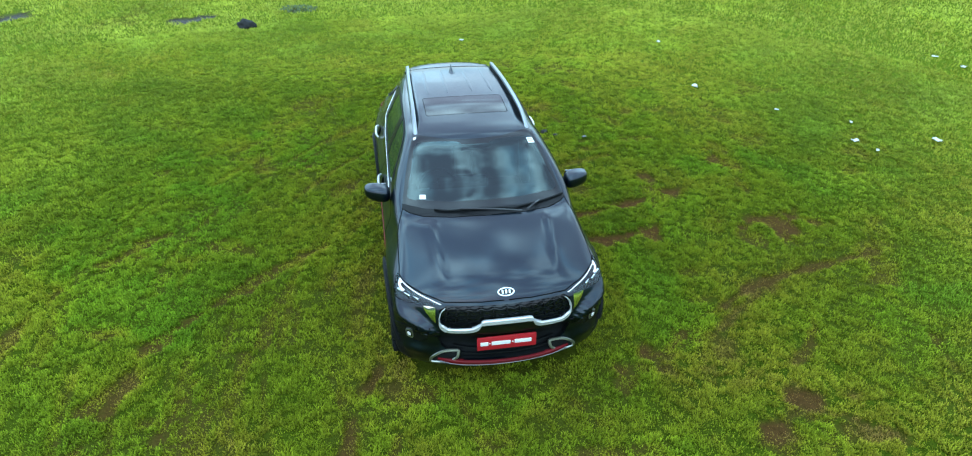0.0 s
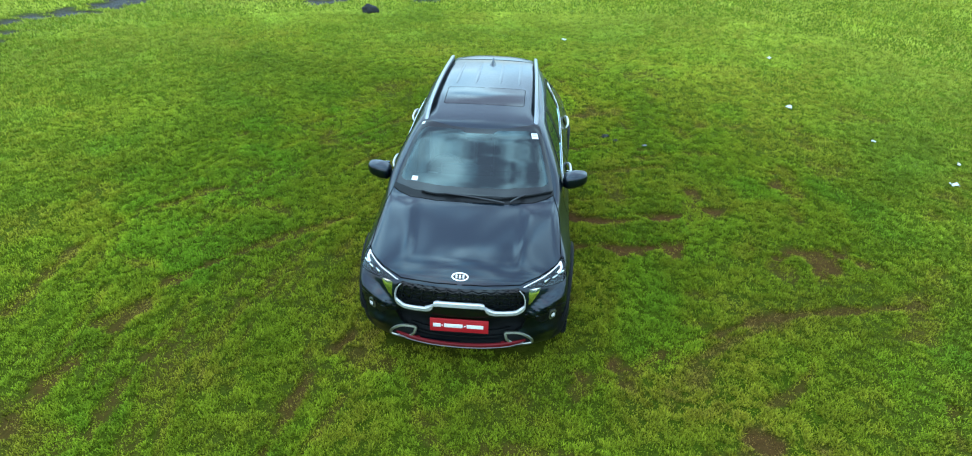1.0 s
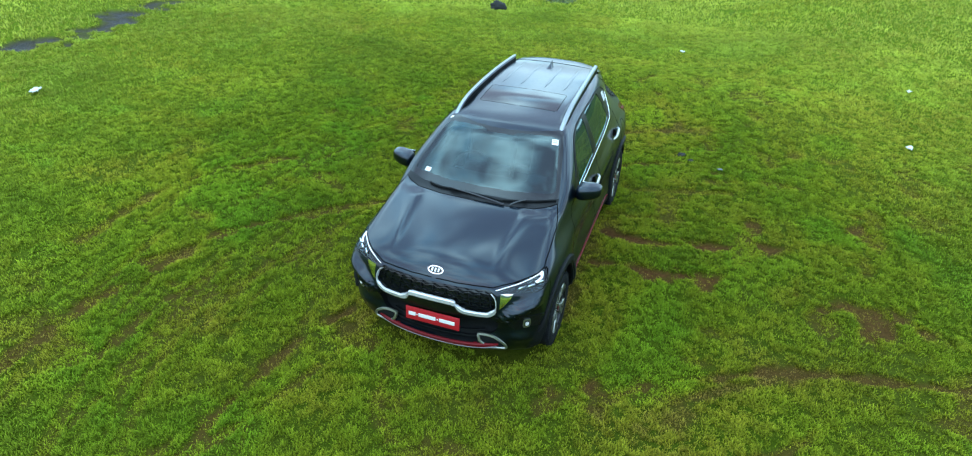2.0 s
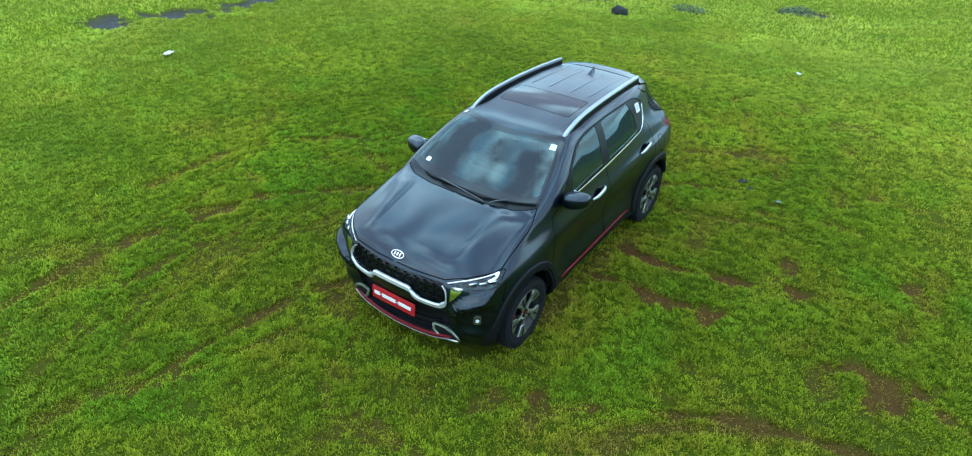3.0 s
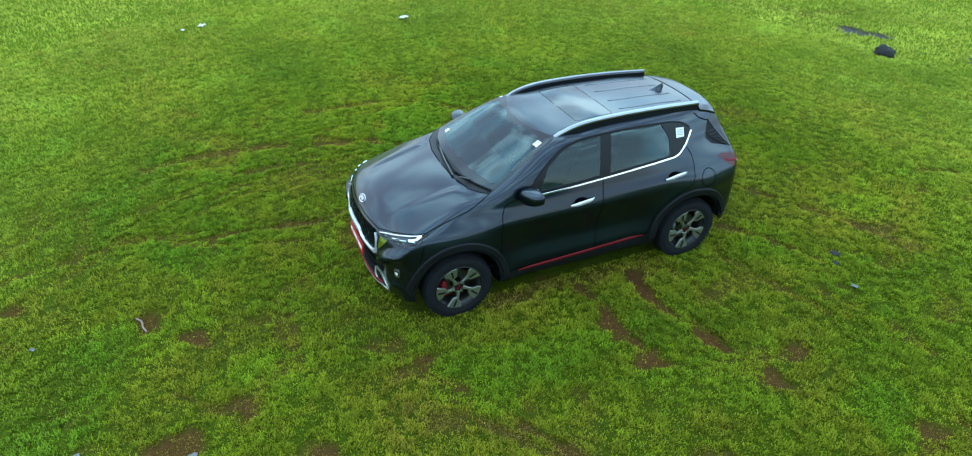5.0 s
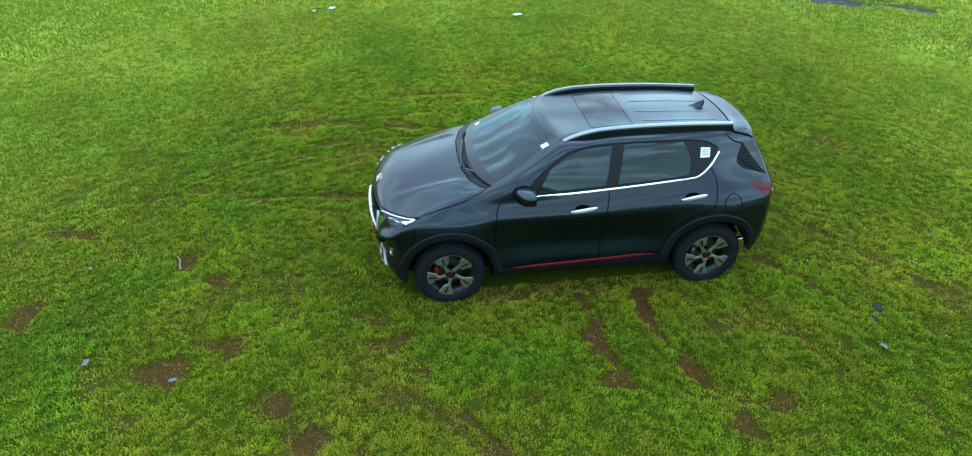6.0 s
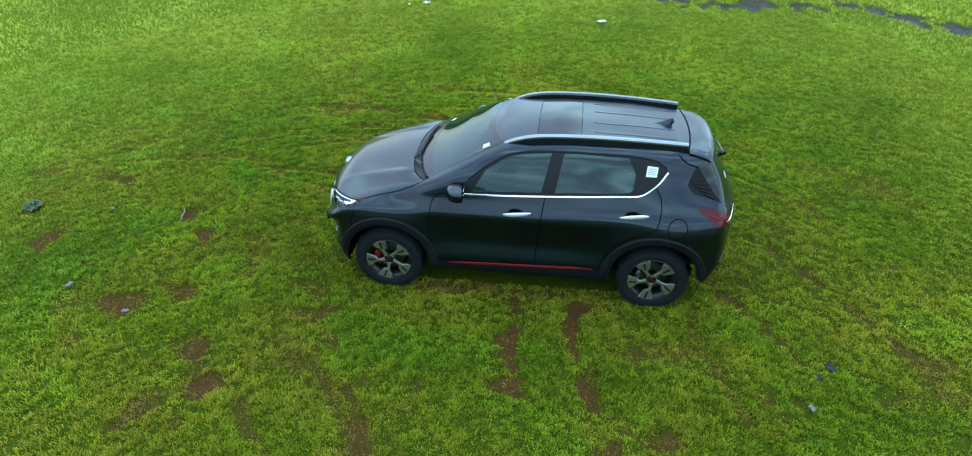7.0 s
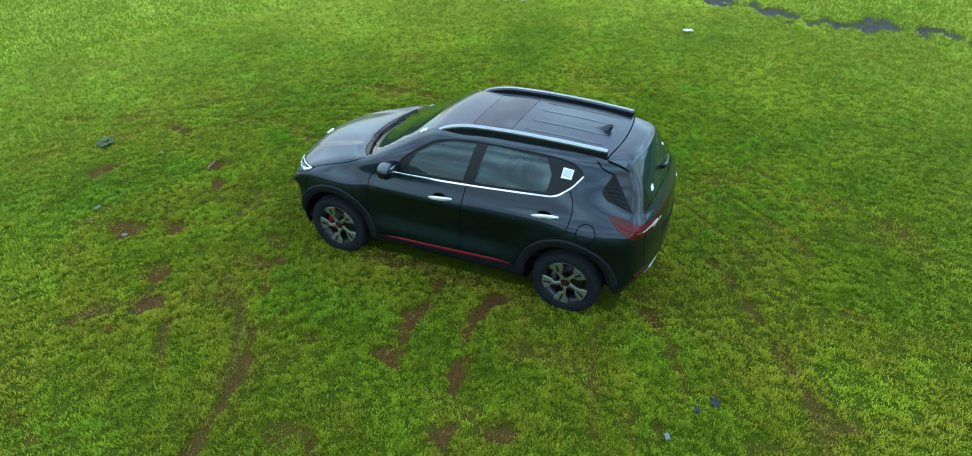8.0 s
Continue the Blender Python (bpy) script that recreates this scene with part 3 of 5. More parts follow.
car = tagged(new("car"), "dark grey compact SUV parked on wet grass", "car")
made = {}
for name, faces in SKIN_SETS.items():
    if name == "hole" or not faces:
        continue
    for side in ((1, -1) if name in PAIRED else (0,)):
        P, G, N = sheet(faces, 0.0, SUNK.get(name, 0.0), mirror=side, flange=-SUNK.get(name, -0.016))
        made[name, side] = raw(name, P, G, SKIN_MAT.get(name, PAINT), car, N)
GLASS_SETS = ("front_window", "rear_window", "windscreen", "tailgate_glass", "hole")
lining = [f for k, fs in SKIN_SETS.items() if k not in GLASS_SETS for f in fs]
P, G, N = sheet(lining, 0.0, 0.055, 0.001)
raw("inner_shell", P, G, TRIM_IN, car, N)
LABELS = {"hood": "dark grey metallic hood with two raised creases", "windscreen": "windscreen reflecting clouds", "front_window": "tinted side glass", "rear_window": "tinted side glass",
          "window_surround": "gloss black window frame", "screen_border": "black printed glass border", "cowl": "matt black cowl panel", "sunroof": "closed dark glass sunroof",
          "grille": "black honeycomb grille recess", "lower_intake": "black lower air intake", "louvre": "black ribbed quarter trim", "quarter_gloss": "gloss black glass edge", "tail_lamp": "dark red tail lamp",
          "light_bar": "thin red reflector bar", "front_arch": "black plastic wheel arch cladding", "rear_arch": "black plastic wheel arch cladding", "sill_cladding": "black plastic sill cladding",
          "headlamp": "headlamp in a black housing", "tailgate_glass": "dark tinted rear glass"}
for (name, side), ob in made.items():
    tagged(ob, LABELS.get(name, ""))

# dark shut lines round the doors, hood and flaps
for name, (U, V, _), poly in PANELS:
    if name not in SEAMS:
        continue
    own = [q for q in densify(poly + poly[:1], 0.03) if q[0] > -0.005 or U == Y]
    if U == Y:
        path = [side_point(*q) for q in own]
    elif V == Y:
        path = [(q[0], q[1], float(top_z(np.array(q[0]), np.array(q[1])))) for q in own]
    else:
        path = [(q[0], 1.85, q[1]) for q in own]
    if U == Y:
        path.append(path[0])
    for side in (1, -1):
        part("seam", band(path, 0.005 if name == "sunroof" else 0.0085, 0.0008, 0.0, per=1, mirror=side), SHADE_GAP, made.get((name, side)) or made[name, 0], "dark shut line")
front_seam = [side_point(-1.60, 0.70), side_point(-1.575, 0.78), side_point(-1.55, 0.85)]
for side in (1, -1):
    part("seam", band(front_seam, 0.0105, 0.0008, 0.0, mirror=side), SHADE_GAP, made["front_bumper", 0], "dark shut line")


# ---- lamps, trim and fittings on the skin ----
for side in (1, -1):
    lamp = made["headlamp", side]
    P, G, N = sheet(SKIN_SETS["headlamp"], 0.0, 0.0, 0.004, mirror=side)
    raw("lens", P, G, LENS, lamp, N, "clear lamp lens")
    strip = [(0.492, -1.85, 0.864), (0.56, -1.80, 0.883), (0.624, -1.751, 0.896), (0.70, -1.665, 0.909), (0.755, -1.60, 0.92), (0.785, -1.55, 0.926), (0.792, -1.585, 0.908), (0.785, -1.63, 0.898)]
    part("led_strip", band(strip, 0.0085, 0.004, -0.008, mirror=side), LED, lamp, "lit white daytime running strip")
    hook = [(0.776, -1.585, 0.922), (0.788, -1.575, 0.914), (0.79, -1.60, 0.905), (0.778, -1.64, 0.899), (0.762, -1.665, 0.897)]
    part("led_corner", band(hook, 0.018, 0.004, -0.008, mirror=side), LED, lamp, "lit white hook of the running light")
    for k, (x, y, z) in enumerate(((0.655, -1.75, 0.868), (0.708, -1.70, 0.871), (0.757, -1.64, 0.874))):
        q, n = on_skin([(x, y, z)], -0.012)
        at = q[0] * (side, 1, 1)
        part("reflector", box((0.062, 0.014, 0.030), at, Matrix.Rotation(side * radians(52), 4, "Z"), 0.004), CHROME, lamp, "small chrome reflector")
    wing = [(0.53, -1.845, 0.842), (0.57, -1.82, 0.842), (0.602, -1.80, 0.836), (0.585, -1.82, 0.80), (0.558, -1.86, 0.745), (0.54, -1.88, 0.72), (0.54, -1.87, 0.78)]
    part("corner_trim", lying(wing, Y, 0.004, 0.02, mirror=side), CHROME, car, "chrome corner trim beside the grille")
    fog = [(0.732 + 0.066 * math.copysign(abs(math.cos(a)) ** 0.5, math.cos(a)), -1.77, 0.560 + 0.043 * math.copysign(abs(math.sin(a)) ** 0.5, math.sin(a))) for a in np.linspace(0, math.tau, 24, endpoint=False)]
    insert = [(0.56, -1.8, 0.60), (0.66, -1.8, 0.635), (0.78, -1.7, 0.63), (0.825, -1.6, 0.585), (0.825, -1.6, 0.52), (0.74, -1.75, 0.515), (0.64, -1.8, 0.49), (0.57, -1.82, 0.54)]
    part("bumper_insert", lying(densify(insert, 0.03), Y, 0.003, 0.01, mirror=side), GLOSS_BLACK, car, "gloss black bumper insert")
    fl = part("fog_lamp", lying(fog, Y, 0.012, 0.02, mirror=side), ALLOY, car, "chrome-framed fog lamp")
    inner = [(0.732 + (p[0] - 0.732) * 0.70, p[1], 0.560 + (p[2] - 0.560) * 0.66) for p in fog]
    part("lamp_bowl", lying(inner, Y, 0.0145, 0.004, mirror=side), GLOSS_BLACK, fl, "dark lamp bowl")
    inner = [(0.732 + (p[0] - 0.732) * 0.48, p[1], 0.560 + (p[2] - 0.560) * 0.40) for p in fog]
    part("bulb_lens", lying(inner, Y, 0.018, 0.004, mirror=side), WHITE, fl, "bright lamp lens")
    # silver frames at the ends of the lower intake
    hexa = [(0.375, -1.9, 0.375), (0.392, -1.9, 0.403), (0.49, -1.85, 0.405), (0.535, -1.82, 0.37), (0.545, -1.8, 0.325), (0.525, -1.8, 0.305), (0.43, -1.85, 0.305), (0.39, -1.9, 0.335)]
    hexa = [(0.465 + (x - 0.465) * 0.88, y, 0.352 + (z - 0.352) * 0.86) for x, y, z in hexa]
    part("intake_vent", lying(densify(hexa, 0.03), Y, 0.002, 0.01, mirror=side), CLADDING, car, "dark vent in the lower bumper")
    part("vent_frame", band(hexa + hexa[:1], 0.023, 0.010, 0.0, per=4, mirror=side), ALLOY, car, "satin silver vent frame")

nose = [(x, -1.9, z) for x, z in ((0.502, 0.862), (0.53, 0.82), (0.532, 0.76), (0.515, 0.70), (0.465, 0.655), (0.40, 0.648), (0.30, 0.653), (0.225, 0.665), (0.165, 0.716), (0.10, 0.722), (0, 0.723))]
nose = nose + [(-x, y, z) for x, y, z in nose[-2::-1]]
part("grille_surround", band(nose, 0.048, 0.015, 0.0, per=5, taper=lambda p: 0.15 + 0.85 * float(soft_step(0.735, 0.67, p[2]) if abs(p[0]) > 0.2 else 0.9)), BRIGHT, car, "bright chrome grille surround")
GRILLE_POLY = [p for n, _, p in PANELS if n == "grille"][0]
for k in range(6):
    z0 = 0.700 + 0.031 * k
    run = []
    for x in np.arange(-0.51, 0.5101, 0.0085):
        wave = 0.011 * (abs(((x / 0.094 + 0.5 * (k % 2)) % 1) - 0.5) * 4 - 1)
        z = z0 + max(-0.009, min(0.009, wave))
        if inside(GRILLE_POLY, abs(x) + 0.004, z) and z < 0.862:
            run.append((x, -1.9, z))
        else:
            if len(run) > 3:
                part("slat", band(run, 0.008, 0.010, -0.014, per=1), GLOSS_BLACK, made["grille", 0])
            run = []
    if len(run) > 3:
        part("slat", band(run, 0.008, 0.010, -0.014, per=1), GLOSS_BLACK, made["grille", 0])
for k in range(-5, 6):
    x = 0.094 * k
    lo = 0.755 if abs(x) < 0.19 else 0.70
    part("upright", band([(x, -1.9, lo), (x, -1.9, 0.78), (x, -1.9, 0.85)], 0.008, 0.007, -0.024, per=4), SATIN_BLACK, made["grille", 0])
for z in (0.575, 0.415, 0.37):
    part("intake_bar", band([(x, -1.9, z) for x in np.linspace(-0.46, 0.46, 9)], 0.014, 0.012, -0.035, per=3), CLADDING, made["lower_intake", 0])

plate = part("number_plate", box((0.47, 0.012, 0.120), (0, -1.955, 0.522), Matrix.Rotation(radians(-6), 4, "X"), 0.004), PLATE_RED, car, "red plate with white marks")
tilt = Matrix.Translation((0, -1.955, 0.522)) @ Matrix.Rotation(radians(-6), 4, "X")
for x0, w in ((-0.178, 0.062), (-0.135, 0.012), (-0.046, 0.150), (0.046, 0.014), (0.128, 0.134)):
    part("bar", box((w, 0.004, 0.034 if w > 0.02 else 0.010), tilt @ Vector((x0, -0.0075, 0)), Matrix.Rotation(radians(-6), 4, "X"), 0.0015), WHITE, plate)
lip = [(x, -1.9, 0.290 + 0.02 * x * x) for x in np.linspace(-0.60, 0.60, 13)]
part("red_lip", band(lip, 0.044, 0.016, 0.0, per=3, taper=True), RED, car, "red painted lip of the front bumper")
skid = [(x, -1.9, 0.264 + 0.02 * x * x) for x in np.linspace(-0.58, 0.58, 13)]
part("skid_plate", band(skid, 0.010, 0.018, 0.0, per=3, taper=True), SKID, car, "silver skid plate edge")

q, n = on_skin([(0, -1.845, 0.925)])
face = Matrix.Translation(Vector(q[0]) + Vector(n[0]) * 0.004) @ Vector(n[0]).to_track_quat("Z", "Y").to_matrix().to_4x4()
oval = lambda a, b, m=28: [(a * math.cos(k * math.tau / m), b * math.sin(k * math.tau / m)) for k in range(m)]
emblem = part("emblem", prism(oval(0.066, 0.034), 0.012, matrix=face), CHROME, car, "oval chrome emblem")
part("field", prism(oval(0.056, 0.026), 0.004, matrix=face @ Matrix.Translation((0, 0, 0.0065))), GLOSS_BLACK, emblem, "dark emblem field")
for x0 in (-0.027, 0.0, 0.027):
    part("mark", box((0.014, 0.03, 0.003), face @ Vector((x0, 0, 0.0095)), face.to_3x3().to_4x4(), 0.001), WHITE, emblem)

for side in (1, -1):
    # chrome line under the windows, kicked up at its rear end
    belt = [side_point(y, z - 0.008) for y, z in DLO[:10]]
    part("window_line", band(belt, 0.016, 0.006, 0.0, per=4, mirror=side), CHROME, car, "bright chrome line under the side windows")
    top = [side_point(y, z + 0.004) for y, z in DLO[10:]]
    part("drip_rail", band(top, 0.014, 0.005, 0.0, per=4, mirror=side), CLADDING, car)
    part("sill_line", band([side_point(-0.66, 0.362), side_point(-0.2, 0.378), side_point(0.3, 0.396), side_point(0.70, 0.41)], 0.026, 0.008, 0.002, taper=True, mirror=side), RED, car, "red accent line along the sill")
    for name, y0, z0 in (("front_door", -0.02, 0.945), ("rear_door", 1.02, 0.985)):
        door = made[name, side]
        # flat dark patch standing in for the shaded hollow behind each handle
        bowl = [side_point(y0 - 0.012 + 0.068 * math.cos(a), z0 + 0.008 + 0.031 * math.sin(a)) for a in np.linspace(0, math.tau, 20, endpoint=False)]
        part("handle_shade", lying(bowl, X, 0.0015, 0.004, mirror=side), SHADE_GAP, door, "dark hollow behind the handle")
        grip = []
        for t in np.linspace(-1, 1, 13):
            y, z = y0 + 0.122 * t, z0 - 0.004 + 0.012 * t
            s, nn = on_skin([side_point(y, z)])
            grip.append(Vector(s[0] + nn[0] * (0.006 + 0.032 * (1 - t ** 4))) * 1.0)
        grip = [Vector((g.x * side, g.y, g.z)) for g in grip]
        size = [0.010 + 0.009 * (1 - abs(t) ** 3) for t in np.linspace(-1, 1, 13)]
        part("handle", rod(grip, size, 10, 0.7, up=(1, 0, 0)), BRIGHT, door, "chrome pull handle")
    # wheel arch lips and liners
    for y0 in (AXLE_F, AXLE_R):
        arc = [side_point(y0 + 0.416 * math.cos(a), TYRE + 0.416 * math.sin(a)) for a in np.linspace(radians(-4 if y0 < 0 else 14), radians(170 if y0 < 0 else 184), 31)]
        swell = [side_point(y0 + 0.457 * math.cos(a), TYRE + 0.457 * math.sin(a)) for a in np.linspace(radians(2 if y0 < 0 else 12), radians(168 if y0 < 0 else 178), 31)]
        part("arch_swell", band(swell, 0.064, 0.020, 0.0, per=1, mirror=side), CLADDING, made["front_arch" if y0 < 0 else "rear_arch", side], "proud rounded band of the arch cladding")
        part("arch_lip", band(arc, 0.02, 0.012, 0.0, per=1, mirror=side), CLADDING, car)
        bm = bmesh.new()
        rows = []
        for a in np.linspace(radians(4 if y0 < 0 else 16), radians(168 if y0 < 0 else 176), 21):
            rows.append([bm.verts.new((side * x, y0 + r * math.cos(a), TYRE + r * math.sin(a))) for x, r in ((0.87, 0.415), (0.80, 0.432), (0.52, 0.432), (0.50, 0.20))])
        for r0, r1 in zip(rows, rows[1:]):
            for k in range(3):
                bm.faces.new((r0[k], r0[k + 1], r1[k + 1], r1[k]))
        part("wheel_liner", bm, CLADDING, car)
    # door mirror
    bm = bmesh.new()
    bmesh.ops.create_uvsphere(bm, u_segments=28, v_segments=18, radius=1)
    for v in bm.verts:
        x, y, z = (math.copysign(abs(c) ** 0.58, c) for c in v.co)
        squeeze = 1 - 0.22 * max(0, x)
        v.co = (side * (0.902 + 0.112 * x), -0.545 + (0.105 if y < 0 else 0.055) * y * squeeze + 0.02 * x, 1.140 + 0.070 * z * squeeze + 0.012 * x)
    mirror = part("door_mirror", bm, PAINT, car, "body-coloured door mirror")
    part("mirror_glass", box((0.135, 0.006, 0.10), (side * 0.885, -0.494, 1.138), None, 0.0028), CHROME, mirror, "mirror glass")
    part("mirror_foot", rod([(side * 0.765, -0.56, 1.085), (side * 0.80, -0.555, 1.092), (side * 0.85, -0.55, 1.10)], [0.042, 0.034, 0.030], 12, 0.6), GLOSS_BLACK, mirror, "black mirror foot")
    part("lower_cover", rod([(side * 0.82, -0.55, 1.076), (side * 0.88, -0.55, 1.074), (side * 0.945, -0.54, 1.09)], [0.035, 0.045, 0.03], 14, 0.42), GLOSS_BLACK, mirror, "black lower cover")
    # roof rail: silver bar on a black foot, dipping to the roof at its front
    line = [(0.515, -0.19, 1.468), (0.516, -0.10, 1.512), (0.513, 0.05, 1.552), (0.508, 0.25, 1.572), (0.50, 0.6, 1.577), (0.488, 1.0, 1.566), (0.468, 1.44, 1.54)]
    path = smooth_path(line, 8)
    bm = bmesh.new()
    rings = []
    for i, p in enumerate(path):
        h = 0.030 if i < len(path) - 1 else 0.026
        rings.append([bm.verts.new((side * (p.x + a), p.y, p.z + b)) for a, b in ((-0.019, -h * 0.4), (-0.018, 0.3 * h), (-0.010, 0.5 * h), (0.011, 0.42 * h), (0.021, 0.0), (0.021, -h * 0.5))])
    for r0, r1 in zip(rings, rings[1:]):
        for k in range(6):
            bm.faces.new((r0[k], r0[(k + 1) % 6], r1[(k + 1) % 6], r1[k]))
    bm.faces.new(rings[0][::-1])
    bm.faces.new(rings[-1])
    rail = part("roof_rail", bm, SATIN, car, "satin silver roof rail")
    bm = bmesh.new()
    rings = []
    for p in path[4:]:
        low = float(top_z(np.array(p.x), np.array(p.y))) - 0.02
        rings.append([bm.verts.new((side * (p.x + a), p.y, z)) for a, z in ((-0.016, low), (-0.016, p.z - 0.008), (0.020, p.z - 0.010), (0.022, low - 0.025))])
    for r0, r1 in zip(rings, rings[1:]):
        for k in range(4):
            bm.faces.new((r0[k], r0[(k + 1) % 4], r1[(k + 1) % 4], r1[k]))
    bm.faces.new(rings[0][::-1])
    bm.faces.new(rings[-1])
    part("rail_foot", bm, CLADDING, rail, "black base of the rail")
    for x0 in (0.125, 0.325):
        part("roof_rib", band([(side * x0, y, 1.55) for y in np.linspace(0.62, 1.36, 9)], 0.034, 0.003, 0.0, per=3, taper=True), PAINT, car, "shallow pressed roof rib")
    # ribs on the quarter trim
    for k in range(5):
        a, b = (1.492 + 0.012 * k + 0.004 * k * k, 1.268 - 0.024 * k), (1.597 + 0.028 * k, 1.268 - 0.034 * k)
        run = [side_point(a[0] + (b[0] - a[0]) * t, a[1] + (b[1] - a[1]) * t) for t in np.linspace(0, 1, 7)]
        part("rib", band(run, 0.010, 0.010, -0.002, per=1, mirror=side), SATIN_BLACK, made["louvre", side])
    chromed = [(0.70, 1.80, 0.93), (0.64, 1.84, 0.922), (0.52, 1.88, 0.925), (0.40, 1.90, 0.93)]
    part("lamp_trim", band(chromed, 0.007, 0.005, 0.0, mirror=side), CHROME, made["tail_lamp", side], "thin chrome lamp edge")
    glow = [(0.785, 1.65, 1.03), (0.77, 1.72, 0.995), (0.70, 1.80, 0.96), (0.60, 1.85, 0.95), (0.45, 1.88, 0.948)]
    part("lamp_core", band(glow, 0.030, 0.003, 0.0, taper=True, mirror=side), RED, made["tail_lamp", side], "bright red lamp core")
    refl = [(0.70, 1.82, 0.50), (0.60, 1.86, 0.505), (0.50, 1.88, 0.51)]
    part("reflector", band(refl, 0.035, 0.008, 0.0, mirror=side), LAMP_RED, car, "red rear reflector")
    part("exhaust_trim", rod([(side * 0.50, 1.70, 0.25), (side * 0.50, 1.80, 0.25)], 0.024, 14, 0.6), CHROME, car, "chrome exhaust trim")

part("bumper_skid", band([(x, 1.9, 0.36 + 0.05 * x * x) for x in np.linspace(-0.42, 0.42, 9)], 0.09, 0.012, 0.0, per=3), SKID, car, "silver rear skid plate")
part("hatch_plate_recess", lying([(0.26, 1.9, 0.80), (0.26, 1.9, 0.66), (-0.26, 1.9, 0.66), (-0.26, 1.9, 0.80)], Y, 0.002, 0.004), CLADDING, car)
part("hatch_script", band([(x, 1.9, 0.90) for x in np.linspace(0.30, 0.50, 5)], 0.02, 0.004, 0.0, per=2), CHROME, car, "small chrome script bar")
part("rear_seam", band([(x, 1.498 - 0.20 * x * x, 1.52) for x in np.linspace(-0.52, 0.52, 11)], 0.012, 0.0014, 0.0, per=3), SHADE_GAP, car, "dark seam behind the roof")

for side in (1, -1):
    part("spoiler_seam", band([(0.52, 1.37, 1.46), (0.552, 1.42, 1.425), (0.56, 1.48, 1.40), (0.555, 1.535, 1.38)], 0.012, 0.0014, 0.0, per=4, mirror=side), SHADE_GAP, car, "dark seam below the spoiler")
# spoiler over the rear glass
bm = bmesh.new()
rows = []
for u in np.linspace(-1, 1, 33):
    x = 0.50 * u
    drop = 0.055 * abs(u) ** 4
    y0, back = 1.506 - 0.20 * x * x, 1.715 - 0.24 * x * x
    zr = float(top_z(np.array(abs(x) * 0.95), np.array(1.506 - 0.20 * x * x)))
    top = [(y0, zr + 0.003), (y0 + 0.05, zr + 0.001), (back - 0.05, zr - 0.008), (back - 0.01, zr - 0.02), (back, zr - 0.030), (back - 0.012, zr - 0.042), (back - 0.08, zr - 0.065), (y0, zr - 0.05)]
    rows.append([bm.verts.new((x, y, z - drop * (0.25 + 0.75 * (y - y0) / (back - y0)))) for y, z in top])
for r0, r1 in zip(rows, rows[1:]):
    for k in range(8):
        bm.faces.new((r0[k], r0[(k + 1) % 8], r1[(k + 1) % 8], r1[k]))
bm.faces.new(rows[0][::-1])
bm.faces.new(rows[-1])
spoiler = part("roof_spoiler", bm, PAINT, car, "body-coloured roof spoiler")
part("brake_light", box((0.22, 0.012, 0.014), (0, 1.70, 1.448), None, 0.003), LAMP_RED, spoiler, "slim red brake light")
wiper = part("rear_wiper", rod(smooth_path([(0.02, 1.845, 1.27), (-0.12, 1.866, 1.23), (-0.30, 1.845, 1.235)], 6), [0.011] * 13, 8, 0.7), GLOSS_BLACK, car, "black rear wiper")
part("wiper_cap", box((0.035, 0.07, 0.045), (-0.01, 1.85, 1.25), Matrix.Rotation(radians(30), 4, "X"), 0.014), GLOSS_BLACK, wiper, "black pivot cap")

# shark fin aerial
bm = bmesh.new()
rings = []
for t in np.linspace(0, 1, 12):
    y = 1.175 + 0.165 * t
    h = 0.078 * t ** 1.4 if t < 0.92 else 0.072 - 0.5 * (t - 0.92)
    w = 0.030 * math.sin(math.pi * min(0.93, 0.12 + 0.8 * t)) + 0.006
    z = float(top_z(np.array(0.0), np.array(y))) - 0.006
    lean = 0.02 * t
    rings.append([bm.verts.new((a * w, y + lean * b, z + 0.006 + b * h)) for a, b in ((-1, 0), (-0.55, 0.45), (-0.18, 0.9), (0, 1), (0.18, 0.9), (0.55, 0.45), (1, 0))])
for r0, r1 in zip(rings, rings[1:]):
    for k in range(6):
        bm.faces.new((r0[k], r0[k + 1], r1[k + 1], r1[k]))
bm.faces.new(rings[0])
bm.faces.new(rings[-1][::-1])
part("aerial_fin", bm, PAINT, car, "grey shark fin aerial")

# wipers at rest
for pts, pivot in (([(-0.45, -0.965, 1.17), (-0.326, -1.0, 1.16), (-0.11, -1.01, 1.16), (0.26, -1.03, 1.16)], (0.29, -1.075, 1.15)), ([(0.20, -1.035, 1.16), (0.371, -0.99, 1.16), (0.54, -0.935, 1.16), (0.68, -0.87, 1.16)], (0.34, -1.06, 1.15))):
    q, n = on_skin(smooth_path(pts, 6), 0.012)
    w = part("windscreen_wiper", rod([Vector(a) for a in q], 0.009, 8), CLADDING, car, "black windscreen wiper")
    q2, _ = on_skin([pivot], 0.016)
    mid = Vector(q[len(q) // 2]) + Vector((0, -0.004, 0.016))
    part("wiper_arm", rod(smooth_path([Vector(q2[0]), (Vector(q2[0]) + mid) / 2 + Vector((0, -0.01, 0.012)), mid], 5), 0.009, 8, 0.7), GLOSS_BLACK, w)
